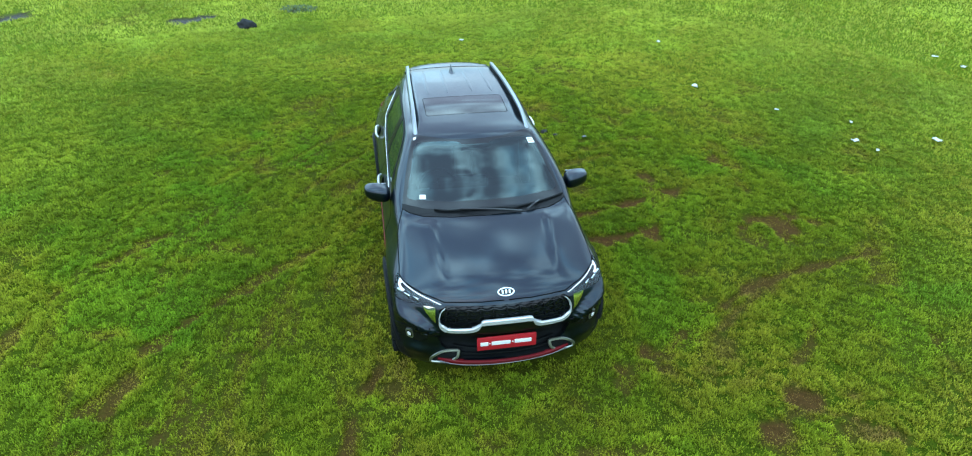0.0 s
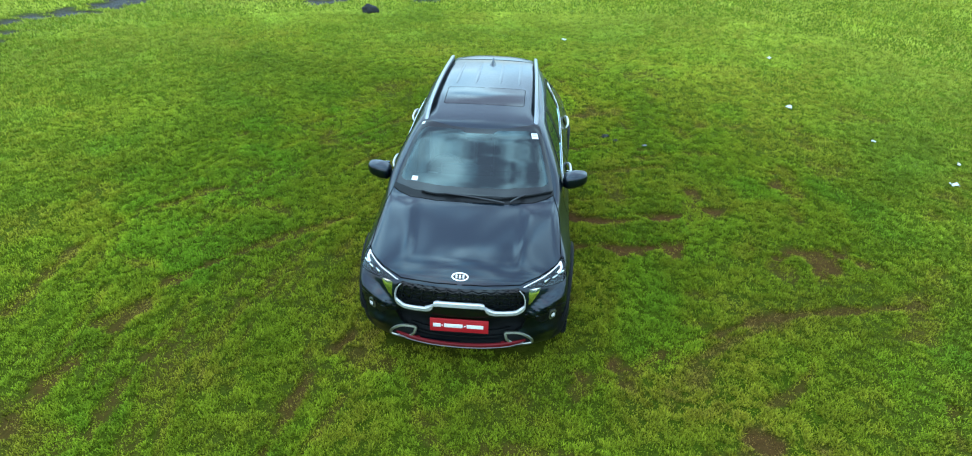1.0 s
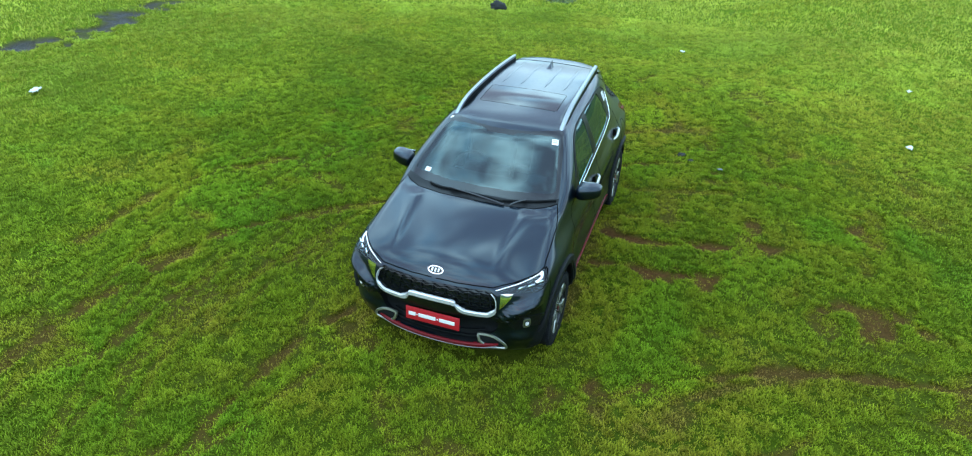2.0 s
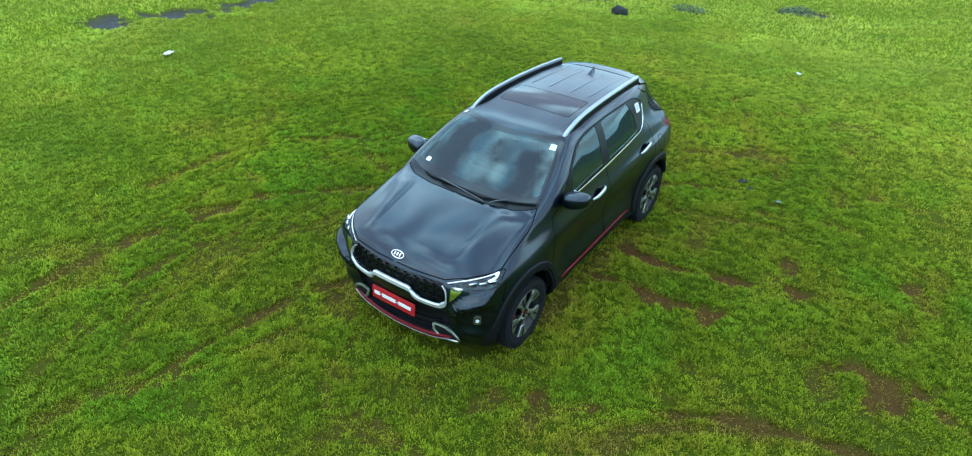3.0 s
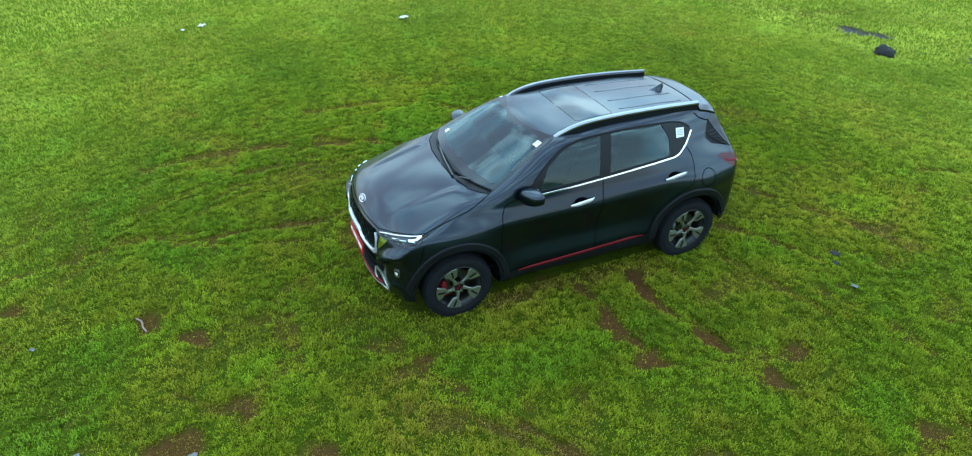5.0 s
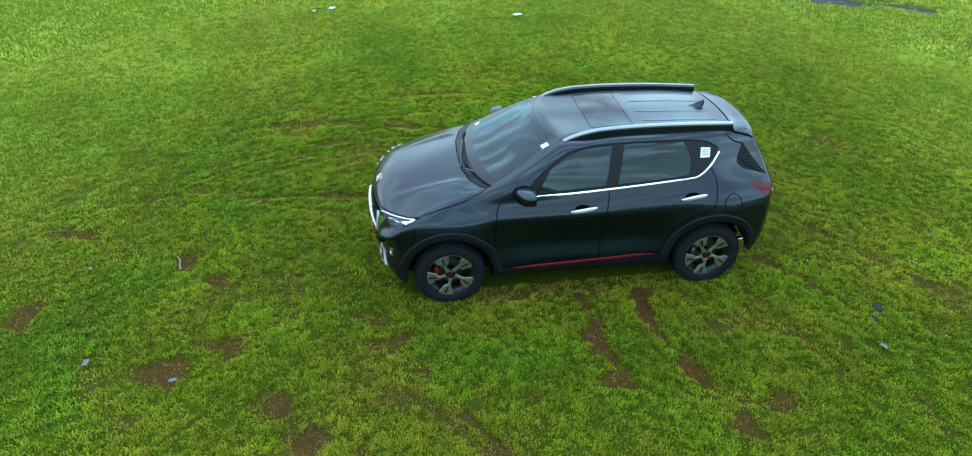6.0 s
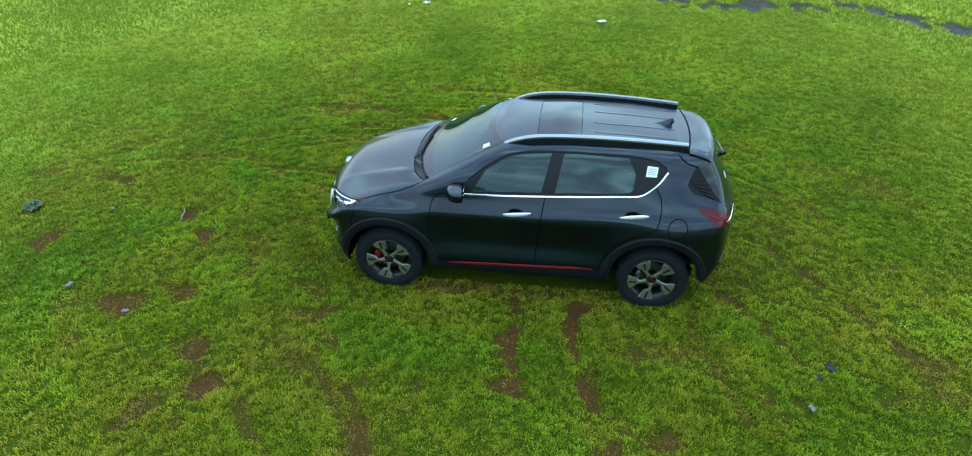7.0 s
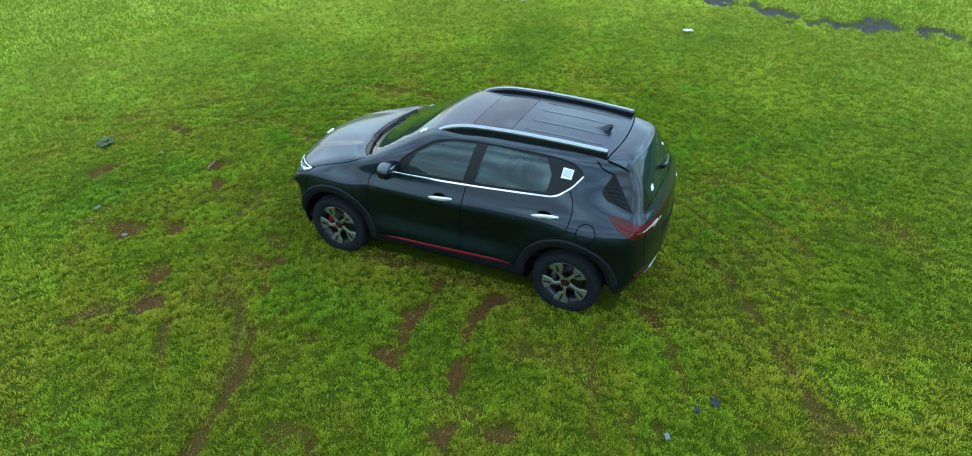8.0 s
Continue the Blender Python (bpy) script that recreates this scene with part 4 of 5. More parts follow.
# stickers
def sticker(points, out, label, lines=0, mat=WHITE):
    s = part("sticker", lying(densify(points, 0.02), X, out, 0.002), mat, car, label)
    a, b, c, d = (np.array(p) for p in points)
    for k in range(lines):
        t0, t1 = 0.18 + 0.66 * k / max(1, lines), 0.18 + 0.66 * (k + 0.5) / max(1, lines)
        quad = [a + (d - a) * t0 + (b - a) * 0.14, a + (d - a) * t0 + (b - a) * 0.86, a + (d - a) * t1 + (b - a) * 0.86, a + (d - a) * t1 + (b - a) * 0.14]
        part("bar", lying([tuple(p) for p in quad], X, out + 0.0015, 0.001), GREY_PRINT, s)
sticker([side_point(1.10, 1.385), side_point(1.195, 1.375), side_point(1.185, 1.295), side_point(1.09, 1.30)], 0.004, "white paper sticker with grey print on the window", 4)
sticker([(0.475, -0.315, 1.45), (0.532, -0.305, 1.45), (0.543, -0.365, 1.42), (0.483, -0.375, 1.42)], 0.004, "small pale sticker on the windscreen", 2)
sticker([(-0.54, -0.22, 1.47), (-0.51, -0.215, 1.47), (-0.515, -0.245, 1.46), (-0.545, -0.25, 1.46)], 0.004, "tiny white sticker on the windscreen")
sticker([(-0.54, -0.80, 1.21), (-0.49, -0.81, 1.21), (-0.49, -0.85, 1.19), (-0.545, -0.84, 1.19)], 0.004, "small white sticker on the windscreen")
for a, b in ((0.30, 1.15), (-0.40, 1.38)):
    q = [(a - 0.025, 1.8, b + 0.03), (a + 0.025, 1.8, b + 0.03), (a + 0.025, 1.8, b - 0.03), (a - 0.025, 1.8, b - 0.03)]
    sticker(q, 0.004, "small white sticker on the rear glass")


# ---- wheels ----
def wheel(y0, side):
    hub = new("wheel")
    hub.parent = car
    hub.location, hub.rotation_euler = (side * 0.775, y0, TYRE), (radians(17 * side + 31 * y0), 0, 0 if side > 0 else math.pi)
    tagged(hub, "alloy wheel with a black tyre")
    part("tyre", lathe([(-0.095, 0.228), (-0.107, 0.255), (-0.106, 0.285), (-0.094, 0.316), (-0.07, 0.328), (-0.045, 0.332), (-0.042, 0.325), (-0.036, 0.325), (-0.033, 0.332), (-0.004, 0.333), (-0.003, 0.325), (0.003, 0.325),
                        (0.004, 0.333), (0.033, 0.332), (0.036, 0.325), (0.042, 0.325), (0.045, 0.332), (0.07, 0.328), (0.094, 0.316), (0.106, 0.285), (0.107, 0.255), (0.095, 0.228)], 64), RUBBER, hub, "black rubber tyre")
    blocks = bmesh.new()
    for k in range(56):
        a = k * math.tau / 56
        for u in (-0.086, 0.086):
            box((0.03, 0.016, 0.012), (0, 0, 0), Matrix.Rotation(a, 4, "X") @ Matrix.Translation((u, 0, 0.321)) @ Matrix.Rotation(radians(18 if u > 0 else -18), 4, "Y"), 0, bm=blocks)
    part("tread", blocks, RUBBER, hub, smooth=False, kind="stuff")
    part("rim", lathe([(0.088, 0.236), (0.095, 0.231), (0.094, 0.221), (0.078, 0.214), (0.03, 0.195), (-0.08, 0.195), (-0.09, 0.236), (-0.095, 0.222), (-0.085, 0.185), (0.03, 0.182), (0.07, 0.203)], 64), ALLOY_DARK, hub, "dark wheel rim")
    part("rim_edge", lathe([(0.0955, 0.2315), (0.100, 0.227), (0.097, 0.218), (0.090, 0.221)], 64), ALLOY_DARK, hub, "dark rim edge")
    turn = Matrix(((0, 0, 1, 0), (1, 0, 0, 0), (0, 1, 0, 0), (0, 0, 0, 1)))
    polar = lambda r, d: (1.07 * r * math.cos(radians(d)), 1.07 * r * math.sin(radians(d)))
    for k in range(5):
        at = Matrix.Rotation(k * math.tau / 5, 4, "X") @ Matrix.Translation((0.076, 0, 0)) @ turn
        b = prism([polar(0.042, -26), polar(0.072, -11), polar(0.104, -10), polar(0.122, -25), polar(0.206, -29), polar(0.2075, -16), polar(0.2075, -2), polar(0.206, 9), polar(0.168, 10), polar(0.138, 3), polar(0.10, 4),
                   polar(0.066, 11), polar(0.042, 26)], 0.022, matrix=at)
        bmesh.ops.bevel(b, geom=b.edges[:], offset=0.002, segments=1, affect="EDGES")
        for v in b.verts:
            r = math.hypot(v.co.y, v.co.z)
            v.co.x += 0.016 * (r / 0.2 - 0.4)
        spoke = part("spoke", b, ALLOY, hub, "machined alloy spoke")
        pocket = prism([polar(0.125, -11), polar(0.192, -15), polar(0.194, -10), polar(0.128, -5)], 0.004, matrix=Matrix.Rotation(k * math.tau / 5, 4, "X") @ Matrix.Translation((0.0935, 0, 0)) @ turn)
        for v in pocket.verts:
            v.co.x += 0.016 * (math.hypot(v.co.y, v.co.z) / 0.2 - 0.4)
        part("pocket", pocket, ALLOY_DARK, spoke, "dark painted pocket")
        bolt = Matrix.Rotation((k + 0.5) * math.tau / 5, 4, "X") @ Matrix.Translation((0.082, 0.055, 0))
        b = bmesh.new()
        bmesh.ops.create_cone(b, cap_ends=True, segments=8, radius1=0.010, radius2=0.008, depth=0.02, matrix=bolt @ Matrix.Rotation(math.pi / 2, 4, "Y"))
        part("wheel_bolt", b, CHROME, hub)
    part("hub_cap", lathe([(0.05, 0.001), (0.05, 0.05), (0.078, 0.05), (0.088, 0.036), (0.091, 0.001)], 28), GLOSS_BLACK, hub, "dark hub cap")
    b = bmesh.new()
    for k in range(3):
        box((0.003, 0.010, 0.026), (0.0915, 0.018 * math.cos(k * 2.09), 0.016 * math.sin(k * 2.09)), Matrix.Rotation(k * 2.09, 4, "X"), 0.001, bm=b)
    part("cap_mark", b, RED, hub, "red mark on the hub cap")
    part("brake_disc", lathe([(-0.012, 0.06), (0.008, 0.06), (0.008, 0.145), (-0.012, 0.145)], 40), STEEL, hub, "steel brake disc")
    return hub


for y0 in (AXLE_F, AXLE_R):
    for side in (1, -1):
        hub = wheel(y0, side)
        arc = [Vector((side * 0.80, y0 + 0.128 * math.cos(a), TYRE + 0.128 * math.sin(a))) for a in np.linspace(radians(150), radians(225), 7)]
        part("brake_caliper", rod(arc, [0.022, 0.034, 0.036, 0.036, 0.036, 0.034, 0.022], 8, 0.9, up=(1, 0, 0)), RED if y0 < 0 else STEEL, car, "red brake caliper" if y0 < 0 else "steel brake caliper")

# ---- underside and cabin ----
part("floor_pan", box((1.30, 3.3, 0.08), (0, 0, 0.285), None, 0.03), CLADDING, car, "dark underbody")
part("cabin_floor", box((1.30, 2.4, 0.05), (0, 0.45, 0.42), None, 0.01), TRIM_IN, car)
for y0 in (AXLE_F, AXLE_R):
    part("axle", rod([(-0.72, y0, 0.32), (0, y0, 0.30), (0.72, y0, 0.32)], 0.035, 8), CLADDING, car)
dash = bmesh.new()
rows = []
for x in np.linspace(-0.68, 0.68, 21):
    bow = 0.10 * (x / 0.7) ** 2
    rows.append([dash.verts.new((x, y + bow * k, z)) for y, z, k in ((-0.98, 1.03, 1.4), (-0.80, 1.06, 1.2), (-0.55, 1.065, 0.6), (-0.42, 1.04, 0.3), (-0.38, 0.95, 0.2), (-0.44, 0.70, 0.2), (-0.60, 0.55, 0), (-0.95, 0.55, 0.5))])
for r0, r1 in zip(rows, rows[1:]):
    for k in range(8):
        dash.faces.new((r0[k], r0[(k + 1) % 8], r1[(k + 1) % 8], r1[k]))
dash.faces.new(rows[0])
dash.faces.new(rows[-1][::-1])
dashboard = part("dashboard", dash, TRIM_IN, car, "black dashboard")
part("display", box((0.46, 0.02, 0.13), (-0.12, -0.40, 1.08), Matrix.Rotation(radians(-12), 4, "X"), 0.008), GLOSS_BLACK, dashboard, "wide dark display")
steer = Matrix.Translation((-0.34, -0.22, 0.93)) @ Matrix.Rotation(radians(65), 4, "X")
ring = [steer @ Vector((0.185 * math.cos(a), 0.185 * math.sin(a), 0)) for a in np.linspace(0, math.tau, 33)]
wheel_s = part("steering_wheel", rod(ring, 0.017, 8), TRIM_IN, car, "black steering wheel")
part("boss", prism(oval(0.075, 0.06), 0.05, matrix=steer), TRIM_IN, wheel_s)
for a in (0, math.pi, -math.pi / 2):
    part("spoke", rod([steer @ Vector((0.06 * math.cos(a), 0.06 * math.sin(a), 0)), steer @ Vector((0.18 * math.cos(a), 0.18 * math.sin(a), 0))], 0.016, 6), SATIN, wheel_s)


def seat(x, y, w, rests):
    s = part("seat", box((w, 0.52, 0.16), (x, y, 0.62), Matrix.Rotation(radians(6), 4, "X"), 0.05, 3), SEAT, car, "black seat")
    part("backrest", box((w, 0.14, 0.62), (x, y + 0.31, 0.93), Matrix.Rotation(radians(-17), 4, "X"), 0.05, 3), SEAT, s)
    part("seat_base", box((w * 0.8, 0.45, 0.14), (x, y, 0.49), None, 0.02), TRIM_IN, s)
    for dx in rests:
        part("headrest", box((0.26, 0.10, 0.17), (x + dx, y + 0.43, 1.30), Matrix.Rotation(radians(-10), 4, "X"), 0.04, 3), SEAT, s)


seat(-0.34, 0.12, 0.50, (0,))
seat(0.34, 0.12, 0.50, (0,))
seat(0, 0.98, 1.20, (-0.4, 0.4))
q, n = on_skin([(0, -0.30, 1.45)], -0.05)
part("rear_view_mirror", box((0.24, 0.025, 0.07), (0, -0.30, 1.385), None, 0.012), TRIM_IN, car, "interior mirror")


# ---- the meadow ----
rng = np.random.default_rng(11)
LATTICE = rng.random((256, 256))


def value_noise(x, y):
    xi, yi = np.floor(x).astype(int), np.floor(y).astype(int)
    fx, fy = x - xi, y - yi
    fx, fy = fx * fx * (3 - 2 * fx), fy * fy * (3 - 2 * fy)
    a, b = LATTICE[xi % 256, yi % 256], LATTICE[(xi + 1) % 256, yi % 256]
    c, d = LATTICE[xi % 256, (yi + 1) % 256], LATTICE[(xi + 1) % 256, (yi + 1) % 256]
    return (a * (1 - fx) + b * fx) * (1 - fy) + (c * (1 - fx) + d * fx) * fy


def fbm(x, y, size, octaves=4, shift=0.0):
    out, amp, total = 0.0, 1.0, 0.0
    x, y = x / size + shift, y / size + shift * 1.7
    for _ in range(octaves):
        out, total = out + amp * value_noise(x, y), total + amp
        x, y, amp = x * 2.03 + 17.3, y * 2.03 + 9.1, amp * 0.5
    return out / total


# bare earth: place and radius; wheel tracks and sill shade: half width, depth of wear, and their line
BARE = [(3.6, 0.0, 0.36), (3.6, 1.2, 0.24), (1.79, 0.69, 0.15), (1.73, 0.15, 0.14), (1.27, -1.79, 0.17), (2.5, -2.46, 0.15), (1.55, 0.05, 0.13), (1.97, 0.09, 0.17),
        (2.0, 0.72, 0.17), (-0.1, -3.96, 0.17), (1.45, -3.70, 0.19), (1.36, -3.2, 0.17), (2.04, -2.69, 0.13), (-0.95, -5.39, 0.26), (0.52, -5.24, 0.2), (0.29, -3.51, 0.13), (2.51, 1.18, 0.14), (2.60, 0.90, 0.13)]
WORN = [(-4.6, -3.34, 0.16), (0.58, -2.24, 0.19), (3.3, 3.3, 0.22), (2.77, -1.03, 0.19), (1.99, -2.78, 0.15), (2.16, -0.69, 0.13), (0.95, 0.85, 0.14),
        (1.43, 2.62, 0.12), (2.02, 2.38, 0.10), (1.5, 2.95, 0.13), (-5.9, 10.0, 0.85), (4.6, 3.2, 0.25)]
TRACKS_AND_SHADE = [
    (0.075, 1.0, [(0.9, -0.01), (1.5, 0.04), (2.06, 0.1)]), (0.075, 1.0, [(0.9, 0.57), (1.5, 0.56), (2.0, 0.68), (2.3, 0.8)]),
    (0.07, 0.75, [(1.06, -1.91), (1.52, -1.74), (1.87, -1.46), (2.58, -1.06), (3.39, -0.82), (4.38, -0.64)]), (0.06, 0.5, [(0.95, -2.11), (1.4, -1.85), (2.1, -1.54), (2.85, -1.03)]),
    (0.06, 0.6, [(0.42, 1.87), (0.86, 2.2), (1.2, 2.4), (1.52, 2.53)]), (0.06, 0.55, [(-0.4, 2.5), (0.09, 2.86), (0.4, 3.05), (1.5, 3.6)]),
    (0.06, 0.75, [(-1.0, -1.6), (-1.24, -2.14), (-1.33, -2.75), (-1.38, -3.6)]), (0.08, 0.75, [(-2.97, -1.04), (-3.1, -1.79), (-3.34, -2.5), (-3.3, -3.24), (-3.2, -3.9)]),
    (0.06, 0.5, [(-0.41, -1.93), (-0.28, -2.44), (0.0, -2.8)]), (0.08, 0.65, [(-3.0, 0.95), (-3.88, 0.04), (-4.15, -0.77), (-4.17, -1.65)]),
    (0.06, 0.65, [(-2.5, -1.53), (-2.7, -2.2), (-2.67, -2.94)]), (0.07, 0.65, [(-1.5, 0.35), (-2.2, -0.22), (-2.8, -0.86), (-3.25, -1.72)])]
TRACKS_AND_SHADE += [
    (0.09, 0.6, [(-0.3, -7.1), (-0.8, -6.3), (-1.2, -5.5), (-1.6, -4.2), (-1.5, -3.4)]), (0.07, 0.45, [(-2.47, -4.6), (-1.6, -4.5), (-0.93, -4.74)]),
    (0.06, 0.6, [(0.67, 5.7), (0.5, 5.3), (0.62, 5.0), (0.92, 4.8)]), (0.06, 0.6, [(2.9, -2.9), (2.6, -2.7), (2.34, -2.57)]), (0.06, 0.6, [(3.0, -1.57), (2.8, -1.88), (2.52, -2.06)])]
TRACKS_AND_SHADE += [
    (0.07, 0.55, [(0.9, 0.96), (1.19, 0.98), (1.74, 1.11)]), (0.05, 0.6, [(0.9, -3.73), (1.25, -3.4), (1.52, -3.15)]), (0.05, 0.5, [(1.08, 1.62), (1.74, 1.8), (2.16, 1.95)]),
    (0.06, 0.55, [(1.88, -2.82), (2.22, -2.58), (2.53, -2.79), (2.94, -2.95)]), (0.07, 0.5, [(1.89, 2.14), (2.49, 2.35), (2.96, 2.38)]), (0.07, 0.45, [(3.75, 2.07), (3.74, 1.16)]),
    (0.06, 0.6, [(-0.45, 2.44), (-0.12, 2.72), (0.24, 2.93), (0.87, 3.29)]), (0.05, 0.55, [(-1.29, -3.5), (-1.1, -3.0), (-0.95, -2.56), (-0.8, -1.98)]),
    (0.05, 0.5, [(-1.66, -4.54), (-1.26, -4.93), (-0.82, -5.69), (-0.23, -6.07)]), (0.06, 0.6, [(3.94, -1.94), (3.87, -2.33)]), (0.05, 0.5, [(-2.05, -1.34), (-2.29, -1.77), (-2.48, -2.35), (-2.39, -2.93), (-2.29, -3.51)])]
# bare strips along both sills, darkening the ground where the car shades it
TRACKS_AND_SHADE += [(0.13, 0.5, [(0.80, -0.85), (0.84, 0.0), (0.82, 0.85)]), (0.10, 0.4, [(-0.82, -0.85), (-0.82, 0.85)])]
TRODDEN = [(0.22, 0.6, [(-5.9, 8.4), (-5.4, 6.6), (-4.9, 5.3), (-4.5, 4.5)]), (0.2, 0.55, [(1.04, 8.9), (0.99, 7.5), (0.9, 6.2)]), (0.22, 0.55, [(3.6, 9.6), (3.1, 8.6), (2.44, 6.9), (1.6, 5.6)]),
           (0.5, 0.4, [(9.5, 9.0), (6.0, 6.5), (4.5, 4.6), (3.2, 3.4)]), (0.35, 0.45, [(9.0, 13.0), (6.5, 9.5), (5.5, 7.0)])]
POOLS = [(0.36, 1.0, [(-10.1, 0.9), (-9.68, 1.9), (-9.35, 2.7), (-9.1, 3.6), (-9.4, 4.1)]), (0.24, 0.9, [(-9.3, 4.85), (-9.25, 5.6)]), (0.34, 1.0, [(-9.6, 6.3), (-9.3, 6.9), (-9.0, 7.8), (-8.8, 8.5), (-8.5, 9.7), (-8.3, 10.7)]),
         (0.22, 1.0, [(-4.8, 9.85), (-4.3, 10.25)]), (0.16, 0.9, [(-2.5, 11.0), (-2.0, 10.95)]), (0.24, 0.9, [(-0.9, 12.8), (0.0, 13.1)]), (0.16, 0.8, [(1.3, 11.7), (2.0, 11.8)])]


def near_lines(x, y, lines, ragged):
    out = np.zeros_like(x)
    for half, depth, pts in lines:
        best = np.full_like(x, 99.0)
        for (ax, ay), (bx, by) in zip(pts, pts[1:]):
            dx, dy = bx - ax, by - ay
            t = np.clip(((x - ax) * dx + (y - ay) * dy) / (dx * dx + dy * dy), 0, 1)
            best = np.minimum(best, np.hypot(x - ax - t * dx, y - ay - t * dy))
        out = np.maximum(out, depth * (1 - soft_step(0.2, 1.5, best / half + ragged)))
    return out


def meadow(x, y):
    """How bare, trodden and wet the ground is at a place."""
    rag = (fbm(x, y, 0.24, 5, 3.1) - 0.44) * 4.2
    bare = near_lines(x, y, TRACKS_AND_SHADE, rag)
    for k, (bx, by, r) in enumerate(BARE + WORN):
        d = np.hypot((x - bx) * (1 + 0.35 * math.sin(k * 2.1)), (y - by) * (1 - 0.35 * math.sin(k * 2.1)))
        bare = np.maximum(bare, (0.9 if k < len(BARE) else 0.5) * (1 - soft_step(0.25, 1.45, d / r + rag * 0.95)))
    reach = 1 - soft_step(5.0, 8.0, np.hypot(x - 1.5, y))
    bare = np.maximum(bare, 0.5 * soft_step(0.62, 0.76, fbm(x, y, 0.55, 5, 8.4)) * reach)
    # streaks left by many turns of the wheels, drawn out along the way they went
    away = np.hypot(x - 2.6, y + 1.2)
    round_it = np.arctan2(y + 1.2, x - 2.6) * 3.4
    streak = soft_step(0.56, 0.74, fbm(away / 0.13, round_it / 1.1, 1.0, 3, 21.3)) * soft_step(2.2, 3.4, away) * soft_step(8.0, 5.6, away) * soft_step(-0.2, -1.2, x)
    bare = np.maximum(bare, 0.42 * streak)
    trod = near_lines(x, y, TRODDEN, rag * 0.4)
    wet = near_lines(x, y, POOLS, rag * 0.9)
    return np.maximum(bare, wet), trod, wet


def ground_height(x, y, bare=0.0):
    fall = 0.080 * np.clip(y - 5.2, 0, 9) * soft_step(5.0, 1.0, x) * 0.9
    rise = 0.032 * np.clip(-x - 2.0, 0, 9)
    swell = 0.05 * (fbm(x, y, 3.0, 3) - 0.5) * soft_step(0.8, 4.0, np.hypot(x, y)) + 0.025 * (fbm(x, y, 0.45, 3, 5.0) - 0.5)
    return 0.018 - fall + rise + swell - 0.030 * bare


fine = np.arange(-7.5, 7.501, 0.055)
outer = 7.5 + np.cumsum(0.06 * 1.105 ** np.arange(1, 78))
axis = np.concatenate([-outer[::-1], fine, outer])
gx, gy = np.meshgrid(axis, axis, indexing="ij")
gx, gy = gx.ravel(), gy.ravel()
bare, trod, wet = meadow(gx, gy)
gz = ground_height(gx, gy, bare)
n = len(axis)
i, j = np.meshgrid(np.arange(n - 1), np.arange(n - 1), indexing="ij")
quads = np.stack([i * n + j, (i + 1) * n + j, (i + 1) * n + j + 1, i * n + j + 1], -1).reshape(-1, 4)


def fast_mesh(name, verts, faces):
    me = bpy.data.meshes.new(name)
    me.vertices.add(len(verts))
    me.vertices.foreach_set("co", np.asarray(verts, np.float32).ravel())
    k = faces.shape[1]
    me.loops.add(faces.size)
    me.loops.foreach_set("vertex_index", faces.astype(np.int32).ravel())
    me.polygons.add(len(faces))
    me.polygons.foreach_set("loop_start", np.arange(0, faces.size, k, dtype=np.int32))
    me.update(calc_edges=True)
    return me


def store(me, name, values):
    a = me.attributes.new(name, "FLOAT", "POINT")
    a.data.foreach_set("value", np.asarray(values, np.float32))


me = fast_mesh("ground", np.stack([gx, gy, gz], 1), quads)
me.shade_smooth()
store(me, "bare", bare)
store(me, "trod", trod)
store(me, "wet", wet)
store(me, "thin", soft_step(0.48, 0.66, fbm(gx, gy, 1.1, 4, 12.7)))
# nearer the car the ground is coloured darker, for shade between blades
store(me, "unshaded", 0.26 + 0.64 * soft_step(2.5, 9.5, np.hypot(gx, gy)))
ground = tagged(new("ground", me), "wet green meadow with bare earth and wheel tracks", "ground", kind="structure")


